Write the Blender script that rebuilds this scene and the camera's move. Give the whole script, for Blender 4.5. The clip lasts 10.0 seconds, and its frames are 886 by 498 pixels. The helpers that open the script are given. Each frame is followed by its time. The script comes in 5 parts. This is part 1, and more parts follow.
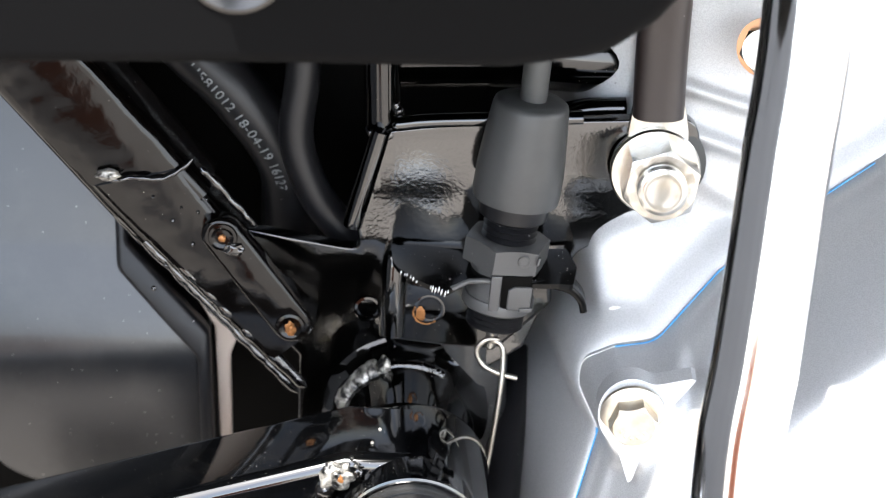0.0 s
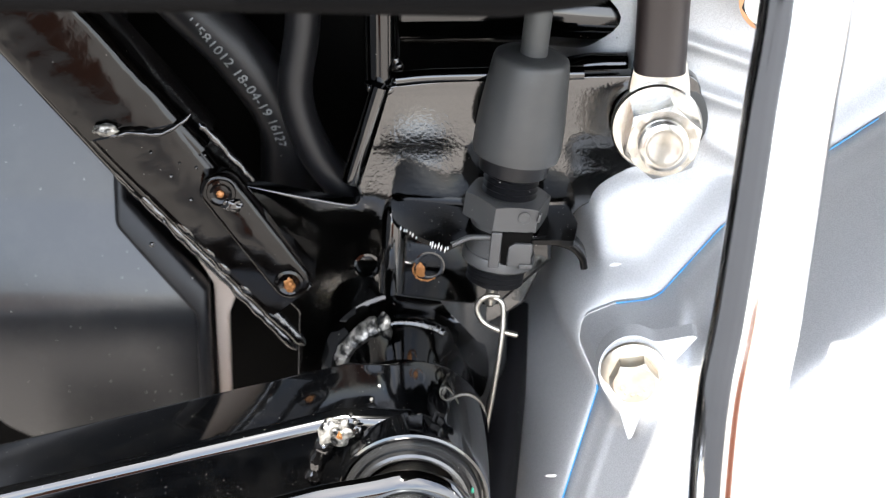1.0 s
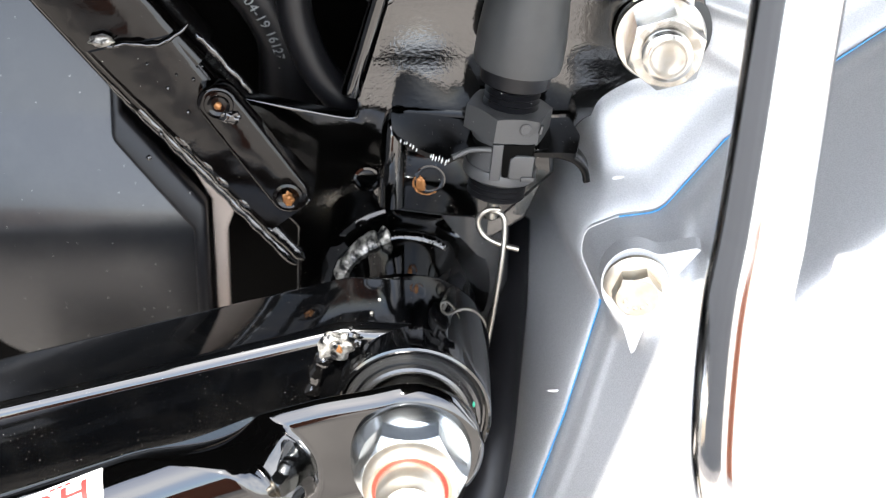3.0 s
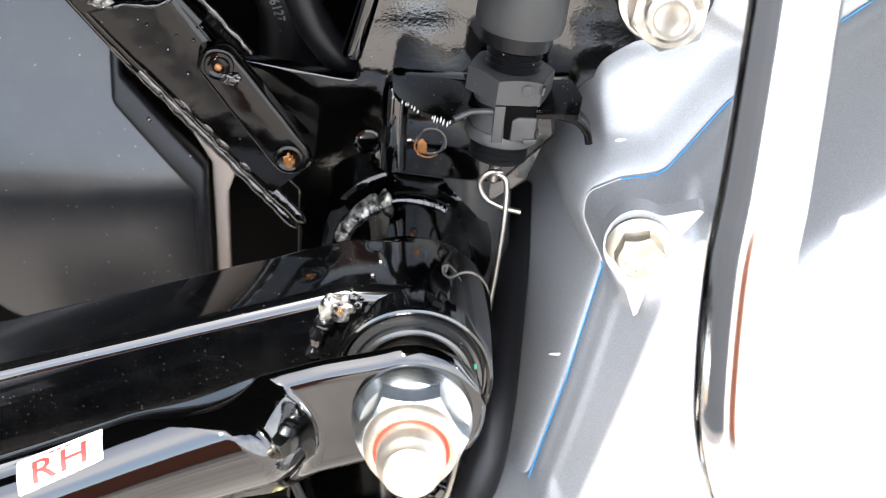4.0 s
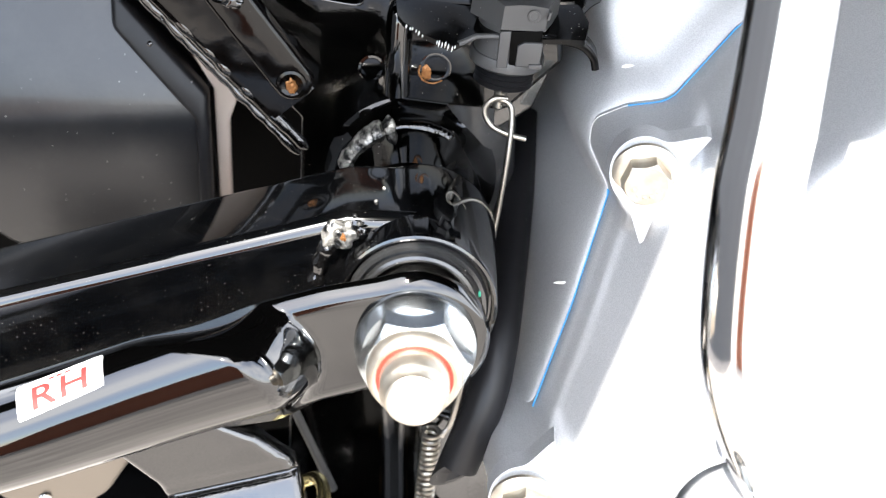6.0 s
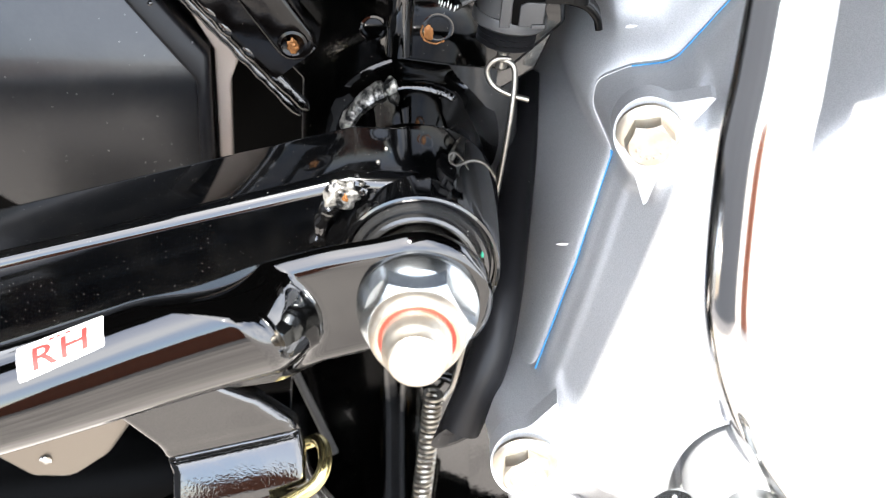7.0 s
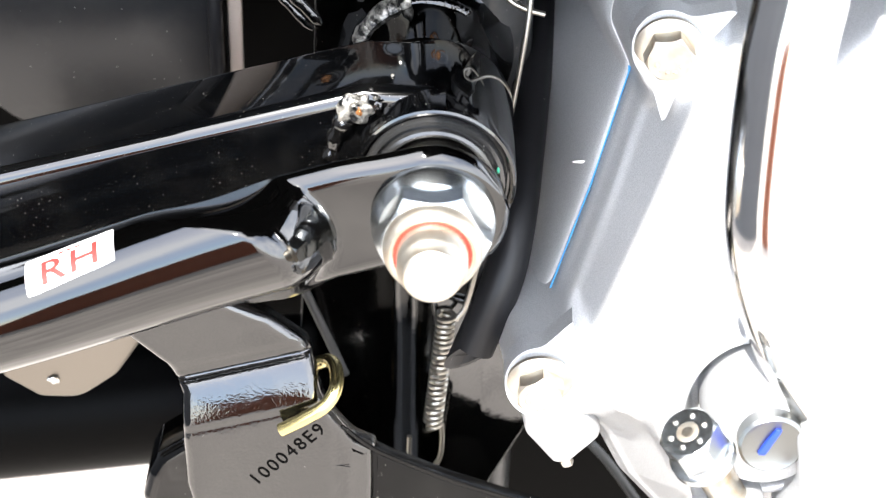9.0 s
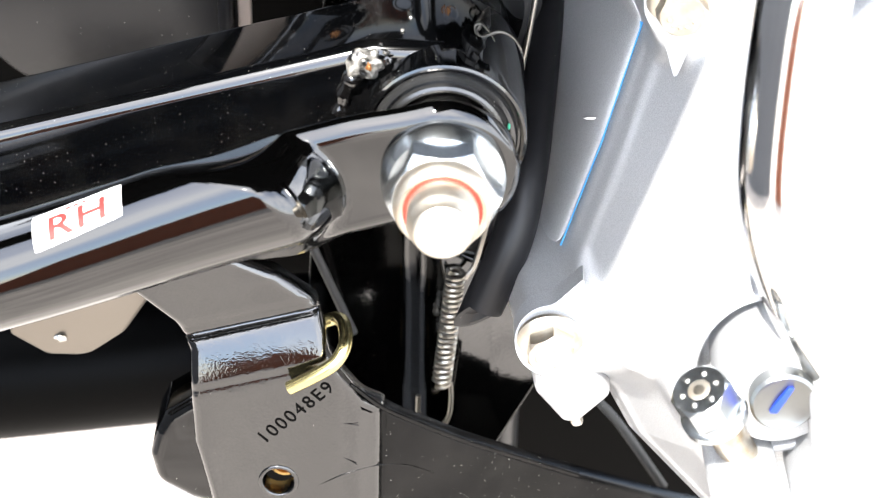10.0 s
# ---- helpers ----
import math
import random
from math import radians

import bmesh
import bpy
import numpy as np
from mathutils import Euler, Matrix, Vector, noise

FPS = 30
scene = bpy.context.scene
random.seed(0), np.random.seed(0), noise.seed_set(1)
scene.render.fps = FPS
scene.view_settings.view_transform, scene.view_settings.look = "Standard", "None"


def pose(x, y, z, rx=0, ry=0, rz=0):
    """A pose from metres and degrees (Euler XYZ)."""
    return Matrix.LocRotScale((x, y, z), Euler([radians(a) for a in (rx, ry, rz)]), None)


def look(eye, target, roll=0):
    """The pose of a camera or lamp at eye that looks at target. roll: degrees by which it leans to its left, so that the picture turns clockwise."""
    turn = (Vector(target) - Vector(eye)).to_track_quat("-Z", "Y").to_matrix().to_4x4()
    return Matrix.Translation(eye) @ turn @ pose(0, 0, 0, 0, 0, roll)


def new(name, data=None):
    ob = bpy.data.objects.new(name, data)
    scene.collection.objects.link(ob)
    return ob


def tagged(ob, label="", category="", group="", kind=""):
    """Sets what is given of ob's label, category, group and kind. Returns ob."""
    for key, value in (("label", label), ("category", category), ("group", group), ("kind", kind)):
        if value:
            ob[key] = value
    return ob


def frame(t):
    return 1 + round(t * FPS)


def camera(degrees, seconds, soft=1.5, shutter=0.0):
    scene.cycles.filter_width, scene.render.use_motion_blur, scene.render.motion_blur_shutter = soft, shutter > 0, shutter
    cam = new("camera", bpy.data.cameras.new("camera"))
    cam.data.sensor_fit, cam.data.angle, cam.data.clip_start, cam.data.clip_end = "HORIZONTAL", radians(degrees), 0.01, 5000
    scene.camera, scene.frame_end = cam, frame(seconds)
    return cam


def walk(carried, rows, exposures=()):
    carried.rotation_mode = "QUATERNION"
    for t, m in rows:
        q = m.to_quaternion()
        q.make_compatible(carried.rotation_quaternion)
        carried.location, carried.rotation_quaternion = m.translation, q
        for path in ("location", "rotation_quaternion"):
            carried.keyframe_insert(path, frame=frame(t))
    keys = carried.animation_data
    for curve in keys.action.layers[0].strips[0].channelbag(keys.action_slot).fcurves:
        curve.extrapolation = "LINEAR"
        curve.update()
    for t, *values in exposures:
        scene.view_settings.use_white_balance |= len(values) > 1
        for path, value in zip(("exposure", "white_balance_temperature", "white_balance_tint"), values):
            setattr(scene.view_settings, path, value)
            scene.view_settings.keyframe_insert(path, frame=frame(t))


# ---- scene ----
cam = camera(24, 10.0, soft=1.1)
ROWS = [
    (0.0, 0.00000, -0.40196, 0.57896, 66.000, -0.000, -0.000),
    (0.5, 0.00136, -0.40108, 0.57744, 65.519, 0.053, 0.172),
    (1.0, 0.00116, -0.40047, 0.57549, 65.119, 0.025, 0.147),
    (1.5, 0.00075, -0.39989, 0.57464, 64.589, 0.024, 0.104),
    (2.0, 0.00080, -0.39836, 0.57362, 64.010, 0.017, 0.119),
    (2.5, 0.00074, -0.39818, 0.57148, 63.641, 0.006, 0.121),
    (3.0, 0.00060, -0.39762, 0.56935, 63.290, 0.048, 0.078),
    (4.5, 0.00082, -0.39701, 0.56292, 62.470, 0.021, 0.191),
    (5.0, 0.00045, -0.39617, 0.56167, 62.064, -0.013, 0.206),
    (5.5, 0.00045, -0.39537, 0.56061, 61.645, -0.062, 0.267),
    (7.0, -0.00064, -0.39347, 0.55665, 60.407, -0.188, 0.264),
    (7.5, -0.00106, -0.39302, 0.55490, 60.036, -0.200, 0.275),
    (8.0, -0.00201, -0.39209, 0.55330, 59.587, -0.264, 0.254),
    (8.5, -0.00278, -0.39162, 0.55040, 59.316, -0.352, 0.328),
    (9.0, -0.00346, -0.39046, 0.54894, 58.818, -0.394, 0.399),
    (9.5, -0.00420, -0.38952, 0.54745, 58.334, -0.414, 0.468),
    (10.0, -0.00431, -0.38895, 0.54564, 57.910, -0.418, 0.591),
]
walk(cam, [(t, pose(*p)) for t, *p in ROWS], exposures=[(0.0, 2.7), (10.0, 2.7)])
cam.data.dof.use_dof = True
cam.data.dof.focus_distance = 0.424
cam.data.dof.aperture_fstop = 20.0

# ---- light: open daylight, sun high over the viewer's shoulder ----
SUN_EL, SUN_AZ = 55.0, 200.0  # degrees; azimuth clockwise from +y
world = bpy.data.worlds.new("sky")
scene.world = world
world.use_nodes = True
wn = world.node_tree.nodes
sky = wn.new("ShaderNodeTexSky")
sky.sky_type, sky.sun_disc = "NISHITA", False
sky.dust_density, sky.air_density = 1.0, 1.0
sky.sun_elevation, sky.sun_rotation = radians(SUN_EL), radians(SUN_AZ)
wn["Background"].inputs["Strength"].default_value = 0.145
# scattered white cloud over the whole sky
way = wn.new("ShaderNodeTexCoord")
puff = wn.new("ShaderNodeTexNoise")
puff.inputs["Scale"].default_value, puff.inputs["Detail"].default_value, puff.inputs["Roughness"].default_value = 2.2, 5.0, 0.5
world.node_tree.links.new(way.outputs["Generated"], puff.inputs["Vector"])
cover = wn.new("ShaderNodeMapRange")
for key, value in (("From Min", 0.34), ("From Max", 0.62), ("To Min", 0.0), ("To Max", 0.9)):
    cover.inputs[key].default_value = value
world.node_tree.links.new(puff.outputs["Fac"], cover.inputs["Value"])
cloud = wn.new("ShaderNodeMix")
cloud.data_type = "RGBA"
cloud.inputs["B"].default_value = (9.0, 9.1, 9.4, 1)
world.node_tree.links.new(cover.outputs["Result"], cloud.inputs["Factor"])
world.node_tree.links.new(sky.outputs[0], cloud.inputs["A"])
world.node_tree.links.new(cloud.outputs["Result"], wn["Background"].inputs["Color"])
sun_dir = Vector((math.sin(radians(SUN_AZ)) * math.cos(radians(SUN_EL)), math.cos(radians(SUN_AZ)) * math.cos(radians(SUN_EL)), math.sin(radians(SUN_EL))))
sun = new("sun", bpy.data.lights.new("sun", "SUN"))
sun.data.energy, sun.data.angle, sun.data.color = 2.3, radians(0.55), (1.0, 0.96, 0.9)
sun.matrix_world = look(sun_dir * 10, (0, 0, 0))


# ---- materials ----
def material(name, base, rough=0.5, metal=0.0, spec=0.5, coat=0.0):
    m = bpy.data.materials.new(name)
    m.use_nodes = True
    b = m.node_tree.nodes["Principled BSDF"]
    b.inputs["Base Color"].default_value = (*base, 1)
    b.inputs["Roughness"].default_value = rough
    b.inputs["Metallic"].default_value = metal
    b.inputs["Specular IOR Level"].default_value = spec
    b.inputs["Coat Weight"].default_value = coat
    b.inputs["Coat Roughness"].default_value = 0.03
    return m


def node(m, kind, **values):
    n = m.node_tree.nodes.new(kind)
    for key, value in values.items():
        n.inputs[key].default_value = value
    return n


def link(m, a, b):
    m.node_tree.links.new(a, b)


def coords(m):
    for n in m.node_tree.nodes:
        if n.bl_idname == "ShaderNodeTexCoord":
            return n.outputs["Object"]
    return m.node_tree.nodes.new("ShaderNodeTexCoord").outputs["Object"]


def noise_of(m, per_mm, detail=3.0, rough=0.55):
    n = node(m, "ShaderNodeTexNoise", Scale=per_mm * 1000.0, Detail=detail, Roughness=rough)
    link(m, coords(m), n.inputs["Vector"])
    return n.outputs["Fac"]


def ramp(m, fac, lo, hi, a=0.0, b=1.0):
    n = m.node_tree.nodes.new("ShaderNodeMapRange")
    for key, value in (("From Min", lo), ("From Max", hi), ("To Min", a), ("To Max", b)):
        n.inputs[key].default_value = value
    link(m, fac, n.inputs["Value"])
    return n.outputs["Result"]


def relief(m, layers):
    """layers: (height socket, strength, depth in mm)"""
    bsdf = m.node_tree.nodes["Principled BSDF"]
    last = None
    for fac, strength, depth in layers:
        b = node(m, "ShaderNodeBump", Strength=strength, Distance=depth / 1000.0)
        link(m, fac, b.inputs["Height"])
        if last:
            link(m, last, b.inputs["Normal"])
        last = b.outputs["Normal"]
    link(m, last, bsdf.inputs["Normal"])
    if bsdf.inputs["Coat Weight"].default_value > 0:
        link(m, last, bsdf.inputs["Coat Normal"])


def mixed(m, fac, a, b):
    n = m.node_tree.nodes.new("ShaderNodeMix")
    n.data_type = "RGBA"
    n.inputs["A"].default_value, n.inputs["B"].default_value = (*a, 1), (*b, 1)
    link(m, fac, n.inputs["Factor"])
    return n


def dust(m, base, mote, per_mm=0.35, size=0.1, amount=0.45, haze=0.0, grain=0.0):
    """Sparse bright motes on a painted surface, and a thin dull film in patches."""
    v = node(m, "ShaderNodeTexVoronoi", Scale=per_mm * 1000.0)
    link(m, coords(m), v.inputs["Vector"])
    near = ramp(m, v.outputs["Distance"], size, size * 0.55)
    pick = m.node_tree.nodes.new("ShaderNodeSeparateColor")
    link(m, v.outputs["Color"], pick.inputs[0])
    some = ramp(m, pick.outputs[0], 1 - amount, 1 - amount + 0.05)
    both = m.node_tree.nodes.new("ShaderNodeMath")
    both.operation = "MULTIPLY"
    link(m, near, both.inputs[0]), link(m, some, both.inputs[1])
    film = ramp(m, noise_of(m, 0.06, 5.0, 0.65), 0.45, 0.8, 0.0, haze)
    ground_tone = mixed(m, film, base, (0.3, 0.28, 0.25))
    if grain:
        fleck = mixed(m, ramp(m, noise_of(m, 4.0, 2.0), 0.38, 0.62), [c * (1 - grain) for c in base], [c * (1 + grain) for c in base])
        link(m, fleck.outputs["Result"], ground_tone.inputs["A"])
    n = mixed(m, both.outputs[0], base, mote)
    link(m, ground_tone.outputs["Result"], n.inputs["A"])
    link(m, n.outputs["Result"], m.node_tree.nodes["Principled BSDF"].inputs["Base Color"])


gloss = material("gloss_black_enamel", (0.0004, 0.0004, 0.0004), 0.06, 0, 0.55)
relief(gloss, [(noise_of(gloss, 0.5, 2.0), 0.05, 0.06), (noise_of(gloss, 0.12, 1.0), 0.05, 0.3)])
dust(gloss, (0.0004, 0.0004, 0.0004), (0.5, 0.48, 0.44), 1.2, 0.115, 0.14, 0.002)

arm_gloss = material("dusty_gloss_enamel", (0.0006, 0.0006, 0.0007), 0.07, 0, 0.8, 0.3)
relief(arm_gloss, [(noise_of(arm_gloss, 0.5, 2.0), 0.05, 0.06), (noise_of(arm_gloss, 0.12, 1.0), 0.06, 0.3)])
dust(arm_gloss, (0.0008, 0.0009, 0.0011), (0.4, 0.39, 0.37), 1.4, 0.1, 0.3, 0.012)

peel = material("orange_peel_black_enamel", (0.0006, 0.0006, 0.0006), 0.07, 0, 0.9, 0.35)
relief(peel, [(noise_of(peel, 1.2, 2.0), 0.17, 0.12), (noise_of(peel, 0.2, 2.0), 0.05, 0.3)])
dust(peel, (0.0006, 0.0006, 0.0006), (0.4, 0.38, 0.34), 0.7, 0.06, 0.12, 0.004)

lacquer = material("thick_black_lacquer", (0.0006, 0.0006, 0.0006), 0.09, 0, 0.8, 0.6)
relief(lacquer, [(noise_of(lacquer, 1.5, 2.0), 0.4, 0.12), (noise_of(lacquer, 0.07, 2.0), 0.5, 0.7)])
dust(lacquer, (0.0006, 0.0006, 0.0006), (0.4, 0.38, 0.34), 0.7, 0.06, 0.12, 0.004)

rail_black = material("wavy_rail_enamel", (0.0012, 0.0009, 0.0008), 0.1, 0, 0.28)
relief(rail_black, [(noise_of(rail_black, 0.06, 2.0), 0.6, 1.2), (noise_of(rail_black, 0.3, 2.0), 0.12, 0.3), (noise_of(rail_black, 1.5, 2.0), 0.08, 0.08)])
dust(rail_black, (0.0012, 0.0009, 0.0008), (0.5, 0.48, 0.44), 0.8, 0.08, 0.15, 0.01)

shelf_black = material("dusty_black_shelf", (0.002, 0.002, 0.002), 0.16, 0, 0.14)
relief(shelf_black, [(noise_of(shelf_black, 1.2, 2.0), 0.15, 0.1)])
dust(shelf_black, (0.002, 0.002, 0.002), (0.5, 0.48, 0.44), 1.3, 0.13, 0.3, 0.01)

bar_black = material("smooth_black_enamel", (0.0004, 0.0004, 0.0004), 0.03, 0, 0.6, 0.5)
relief(bar_black, [(noise_of(bar_black, 0.09, 1.5), 0.06, 0.3)])

weld_black = material("painted_weld_bead", (0.003, 0.0028, 0.0027), 0.13, 0, 0.9)
relief(weld_black, [(noise_of(weld_black, 0.28, 2.0), 0.3, 0.5), (noise_of(weld_black, 0.9, 2.0), 0.4, 0.2)])

plastic = material("satin_black_plastic", (0.006, 0.006, 0.007), 0.38, 0, 0.25)
relief(plastic, [(noise_of(plastic, 2.0, 2.0), 0.05, 0.05)])
dust(plastic, (0.006, 0.006, 0.007), (0.4, 0.39, 0.37), 0.16, 0.04, 0.3, 0.03)

matte = material("matte_black_rubber", (0.042, 0.043, 0.042), 0.55, 0, 0.4)
relief(matte, [(noise_of(matte, 3.0, 3.0), 0.12, 0.05)])
dust(matte, (0.042, 0.043, 0.042), (0.35, 0.34, 0.31), 0.5, 0.06, 0.25, 0.02)

inner_black = material("inner_and_recess_black", (0.0006, 0.0006, 0.0006), 0.45, 0, 0.05)
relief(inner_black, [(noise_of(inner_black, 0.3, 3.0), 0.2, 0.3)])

nylon = material("grey_black_nylon", (0.045, 0.045, 0.045), 0.42, 0, 0.5)
relief(nylon, [(noise_of(nylon, 2.5, 3.0), 0.12, 0.06)])
dust(nylon, (0.045, 0.045, 0.045), (0.3, 0.29, 0.27), 0.6, 0.07, 0.2, 0.03)

brown_rubber = material("brownish_shrink_sleeve", (0.022, 0.016, 0.015), 0.4, 0, 0.5)
relief(brown_rubber, [(noise_of(brown_rubber, 0.5, 3.0), 0.1, 0.2)])
dust(brown_rubber, (0.022, 0.016, 0.015), (0.4, 0.38, 0.36), 0.4, 0.06, 0.2, 0.03)

silver = material("silver_engine_paint", (0.46, 0.465, 0.47), 0.46, 0.55, 0.5)
relief(silver, [(noise_of(silver, 2.2, 2.0), 0.34, 0.1), (noise_of(silver, 0.08, 3.0), 0.08, 0.6)])
dust(silver, (0.46, 0.465, 0.47), (0.12, 0.11, 0.09), 0.25, 0.05, 0.12, 0.03, 0.1)

case_paint = material("grey_cast_case_paint", (0.46, 0.465, 0.47), 0.56, 0.6, 0.5)
relief(case_paint, [(noise_of(case_paint, 2.2, 2.0), 0.3, 0.1), (noise_of(case_paint, 0.08, 3.0), 0.08, 0.6)])
dust(case_paint, (0.46, 0.465, 0.47), (0.1, 0.095, 0.08), 0.25, 0.05, 0.15, 0.03, 0.1)

zinc = material("zinc_plated_steel", (0.62, 0.6, 0.55), 0.24, 1.0)
relief(zinc, [(noise_of(zinc, 0.9, 4.0), 0.15, 0.1)])
zt = mixed(zinc, ramp(zinc, noise_of(zinc, 0.25, 3.0), 0.35, 0.7), (0.52, 0.515, 0.49), (0.48, 0.445, 0.38))
link(zinc, zt.outputs["Result"], zinc.node_tree.nodes["Principled BSDF"].inputs["Base Color"])

blue_zinc = material("blue_passivated_zinc", (0.54, 0.57, 0.58), 0.24, 1.0)
relief(blue_zinc, [(noise_of(blue_zinc, 0.5, 3.0), 0.08, 0.1)])

tarnished = material("tarnished_zinc", (0.4, 0.35, 0.28), 0.3, 1.0)
relief(tarnished, [(noise_of(tarnished, 0.8, 4.0), 0.25, 0.15)])
tt = mixed(tarnished, ramp(tarnished, noise_of(tarnished, 0.35, 4.0), 0.35, 0.7), (0.5, 0.475, 0.42), (0.44, 0.34, 0.22))
link(tarnished, tt.outputs["Result"], tarnished.node_tree.nodes["Principled BSDF"].inputs["Base Color"])
bolt_zinc = material("creamy_zinc_bolt", (0.5, 0.47, 0.4), 0.45, 1.0)
relief(bolt_zinc, [(noise_of(bolt_zinc, 0.8, 4.0), 0.2, 0.12)])
bz = mixed(bolt_zinc, ramp(bolt_zinc, noise_of(bolt_zinc, 0.3, 4.0), 0.35, 0.7), (0.6, 0.57, 0.5), (0.54, 0.46, 0.36))
link(bolt_zinc, bz.outputs["Result"], bolt_zinc.node_tree.nodes["Principled BSDF"].inputs["Base Color"])
cowl_black = material("semi_gloss_cowl_plastic", (0.01, 0.011, 0.013), 0.3, 0, 0.5, 0.08)
cowl_black.node_tree.nodes["Principled BSDF"].inputs["Coat Roughness"].default_value = 0.2
relief(cowl_black, [(noise_of(cowl_black, 0.9, 4.0), 0.22, 0.12), (noise_of(cowl_black, 0.03, 2.0), 0.1, 1.0)])
dust(cowl_black, (0.008, 0.0085, 0.01), (0.4, 0.39, 0.37), 0.5, 0.075, 0.4, 0.05)
dull_ring = material("dull_steel_ring", (0.06, 0.058, 0.056), 0.3, 1.0)
hose_rubber = material("black_hose_rubber", (0.007, 0.007, 0.008), 0.4, 0, 0.3)
relief(hose_rubber, [(noise_of(hose_rubber, 1.5, 3.0), 0.1, 0.08)])
dust(hose_rubber, (0.005, 0.005, 0.006), (0.3, 0.3, 0.28), 0.4, 0.06, 0.3, 0.008)
satin_chrome = material("worn_chrome_plate", (0.66, 0.65, 0.64), 0.1, 1.0)
relief(satin_chrome, [(noise_of(satin_chrome, 0.05, 2.0), 0.06, 0.3)])
# base lifted so the backdrop sheet reads as lit; also colours the sealant
taupe = material("lit_backdrop_and_sealant_taupe", (0.42, 0.36, 0.31), 0.6, 0, 0.3)
relief(taupe, [(noise_of(taupe, 0.5, 3.0), 0.1, 0.1)])
dust(taupe, (0.4, 0.33, 0.28), (0.3, 0.28, 0.25), 0.4, 0.06, 0.2, 0.1)
satin_dusty = material("dusty_satin_enamel", (0.02, 0.02, 0.02), 0.3, 0, 0.6)
relief(satin_dusty, [(noise_of(satin_dusty, 0.7, 3.0), 0.12, 0.15)])
dust(satin_dusty, (0.02, 0.02, 0.02), (0.4, 0.38, 0.35), 0.8, 0.1, 0.3, 0.2)
steel_grey = material("grey_steel", (0.2, 0.205, 0.2), 0.34, 1.0)
relief(steel_grey, [(noise_of(steel_grey, 0.8, 4.0), 0.15, 0.1)])
# worn enamel, also dimmed to paint in the dark reflections of the bracket wing
worn_black = material("dimmed_worn_enamel", (0.002, 0.002, 0.002), 0.2, 0, 0.16)
relief(worn_black, [(noise_of(worn_black, 1.2, 3.0), 0.3, 0.12)])
dust(worn_black, (0.002, 0.002, 0.002), (0.5, 0.48, 0.44), 1.3, 0.11, 0.25, 0.02)
lever_zinc = material("dull_cream_zinc", (0.21, 0.19, 0.165), 0.36, 1.0)
relief(lever_zinc, [(noise_of(lever_zinc, 0.6, 3.0), 0.15, 0.12)])
weld_pale = material("pale_streaked_weld", (0.2, 0.19, 0.17), 0.3, 0.5, 0.6)
relief(weld_pale, [(noise_of(weld_pale, 0.5, 2.0), 0.5, 0.5), (noise_of(weld_pale, 2.0, 3.0), 0.6, 0.2)])
wp = mixed(weld_pale, ramp(weld_pale, noise_of(weld_pale, 0.45, 4.0), 0.4, 0.62), (0.006, 0.006, 0.006), (0.42, 0.4, 0.36))
link(weld_pale, wp.outputs["Result"], weld_pale.node_tree.nodes["Principled BSDF"].inputs["Base Color"])
seal_rubber = material("shiny_seal_rubber", (0.02, 0.02, 0.02), 0.22, 0, 0.9)
relief(seal_rubber, [(noise_of(seal_rubber, 1.6, 3.0), 0.35, 0.12)])
dust(seal_rubber, (0.02, 0.02, 0.02), (0.4, 0.38, 0.35), 0.9, 0.12, 0.2, 0.05)
boot_rubber = material("satin_boot_rubber", (0.03, 0.03, 0.029), 0.46, 0, 0.45)
relief(boot_rubber, [(noise_of(boot_rubber, 0.25, 3.0), 0.1, 0.3), (noise_of(boot_rubber, 2.5, 2.0), 0.08, 0.05)])
dust(boot_rubber, (0.035, 0.036, 0.036), (0.4, 0.38, 0.34), 0.35, 0.06, 0.25, 0.05)
cover_black = material("dull_black_cover", (0.0014, 0.0014, 0.0016), 0.6, 0, 0.05)
relief(cover_black, [(noise_of(cover_black, 1.5, 2.0), 0.1, 0.1)])

wire_steel = material("dull_spring_steel", (0.36, 0.34, 0.3), 0.35, 1.0)
relief(wire_steel, [(noise_of(wire_steel, 1.5, 3.0), 0.15, 0.05)])

gold_zinc = material("yellow_zinc_plate", (0.68, 0.58, 0.27), 0.26, 1.0)
relief(gold_zinc, [(noise_of(gold_zinc, 0.9, 3.0), 0.15, 0.1)])

copper = material("dull_copper", (0.4, 0.2, 0.11), 0.32, 1.0)
relief(copper, [(noise_of(copper, 0.9, 3.0), 0.15, 0.1)])
brass = material("brass_bush", (0.6, 0.38, 0.12), 0.3, 1.0)
red_nylon = material("red_nylon_ring", (0.42, 0.035, 0.02), 0.4)
red_ink = material("red_print", (0.34, 0.012, 0.008), 0.5)
white_film = material("white_vinyl_label", (0.78, 0.77, 0.75), 0.4)
white_ink = material("white_hose_print", (0.2, 0.21, 0.21), 0.6)
blue_ink = material("blue_marker_paint", (0.04, 0.26, 0.55), 0.5)
deep_blue = material("deep_blue_paint", (0.01, 0.04, 0.4), 0.4)
green_ink = material("green_paint_dot", (0.02, 0.3, 0.18), 0.4)
rust = material("bare_rusty_weld", (0.24, 0.1, 0.03), 0.3, 0.5)
relief(rust, [(noise_of(rust, 1.2, 4.0), 0.8, 0.3)])
pale = material("pale_scuffed_metal", (0.6, 0.6, 0.58), 0.4, 0.3)

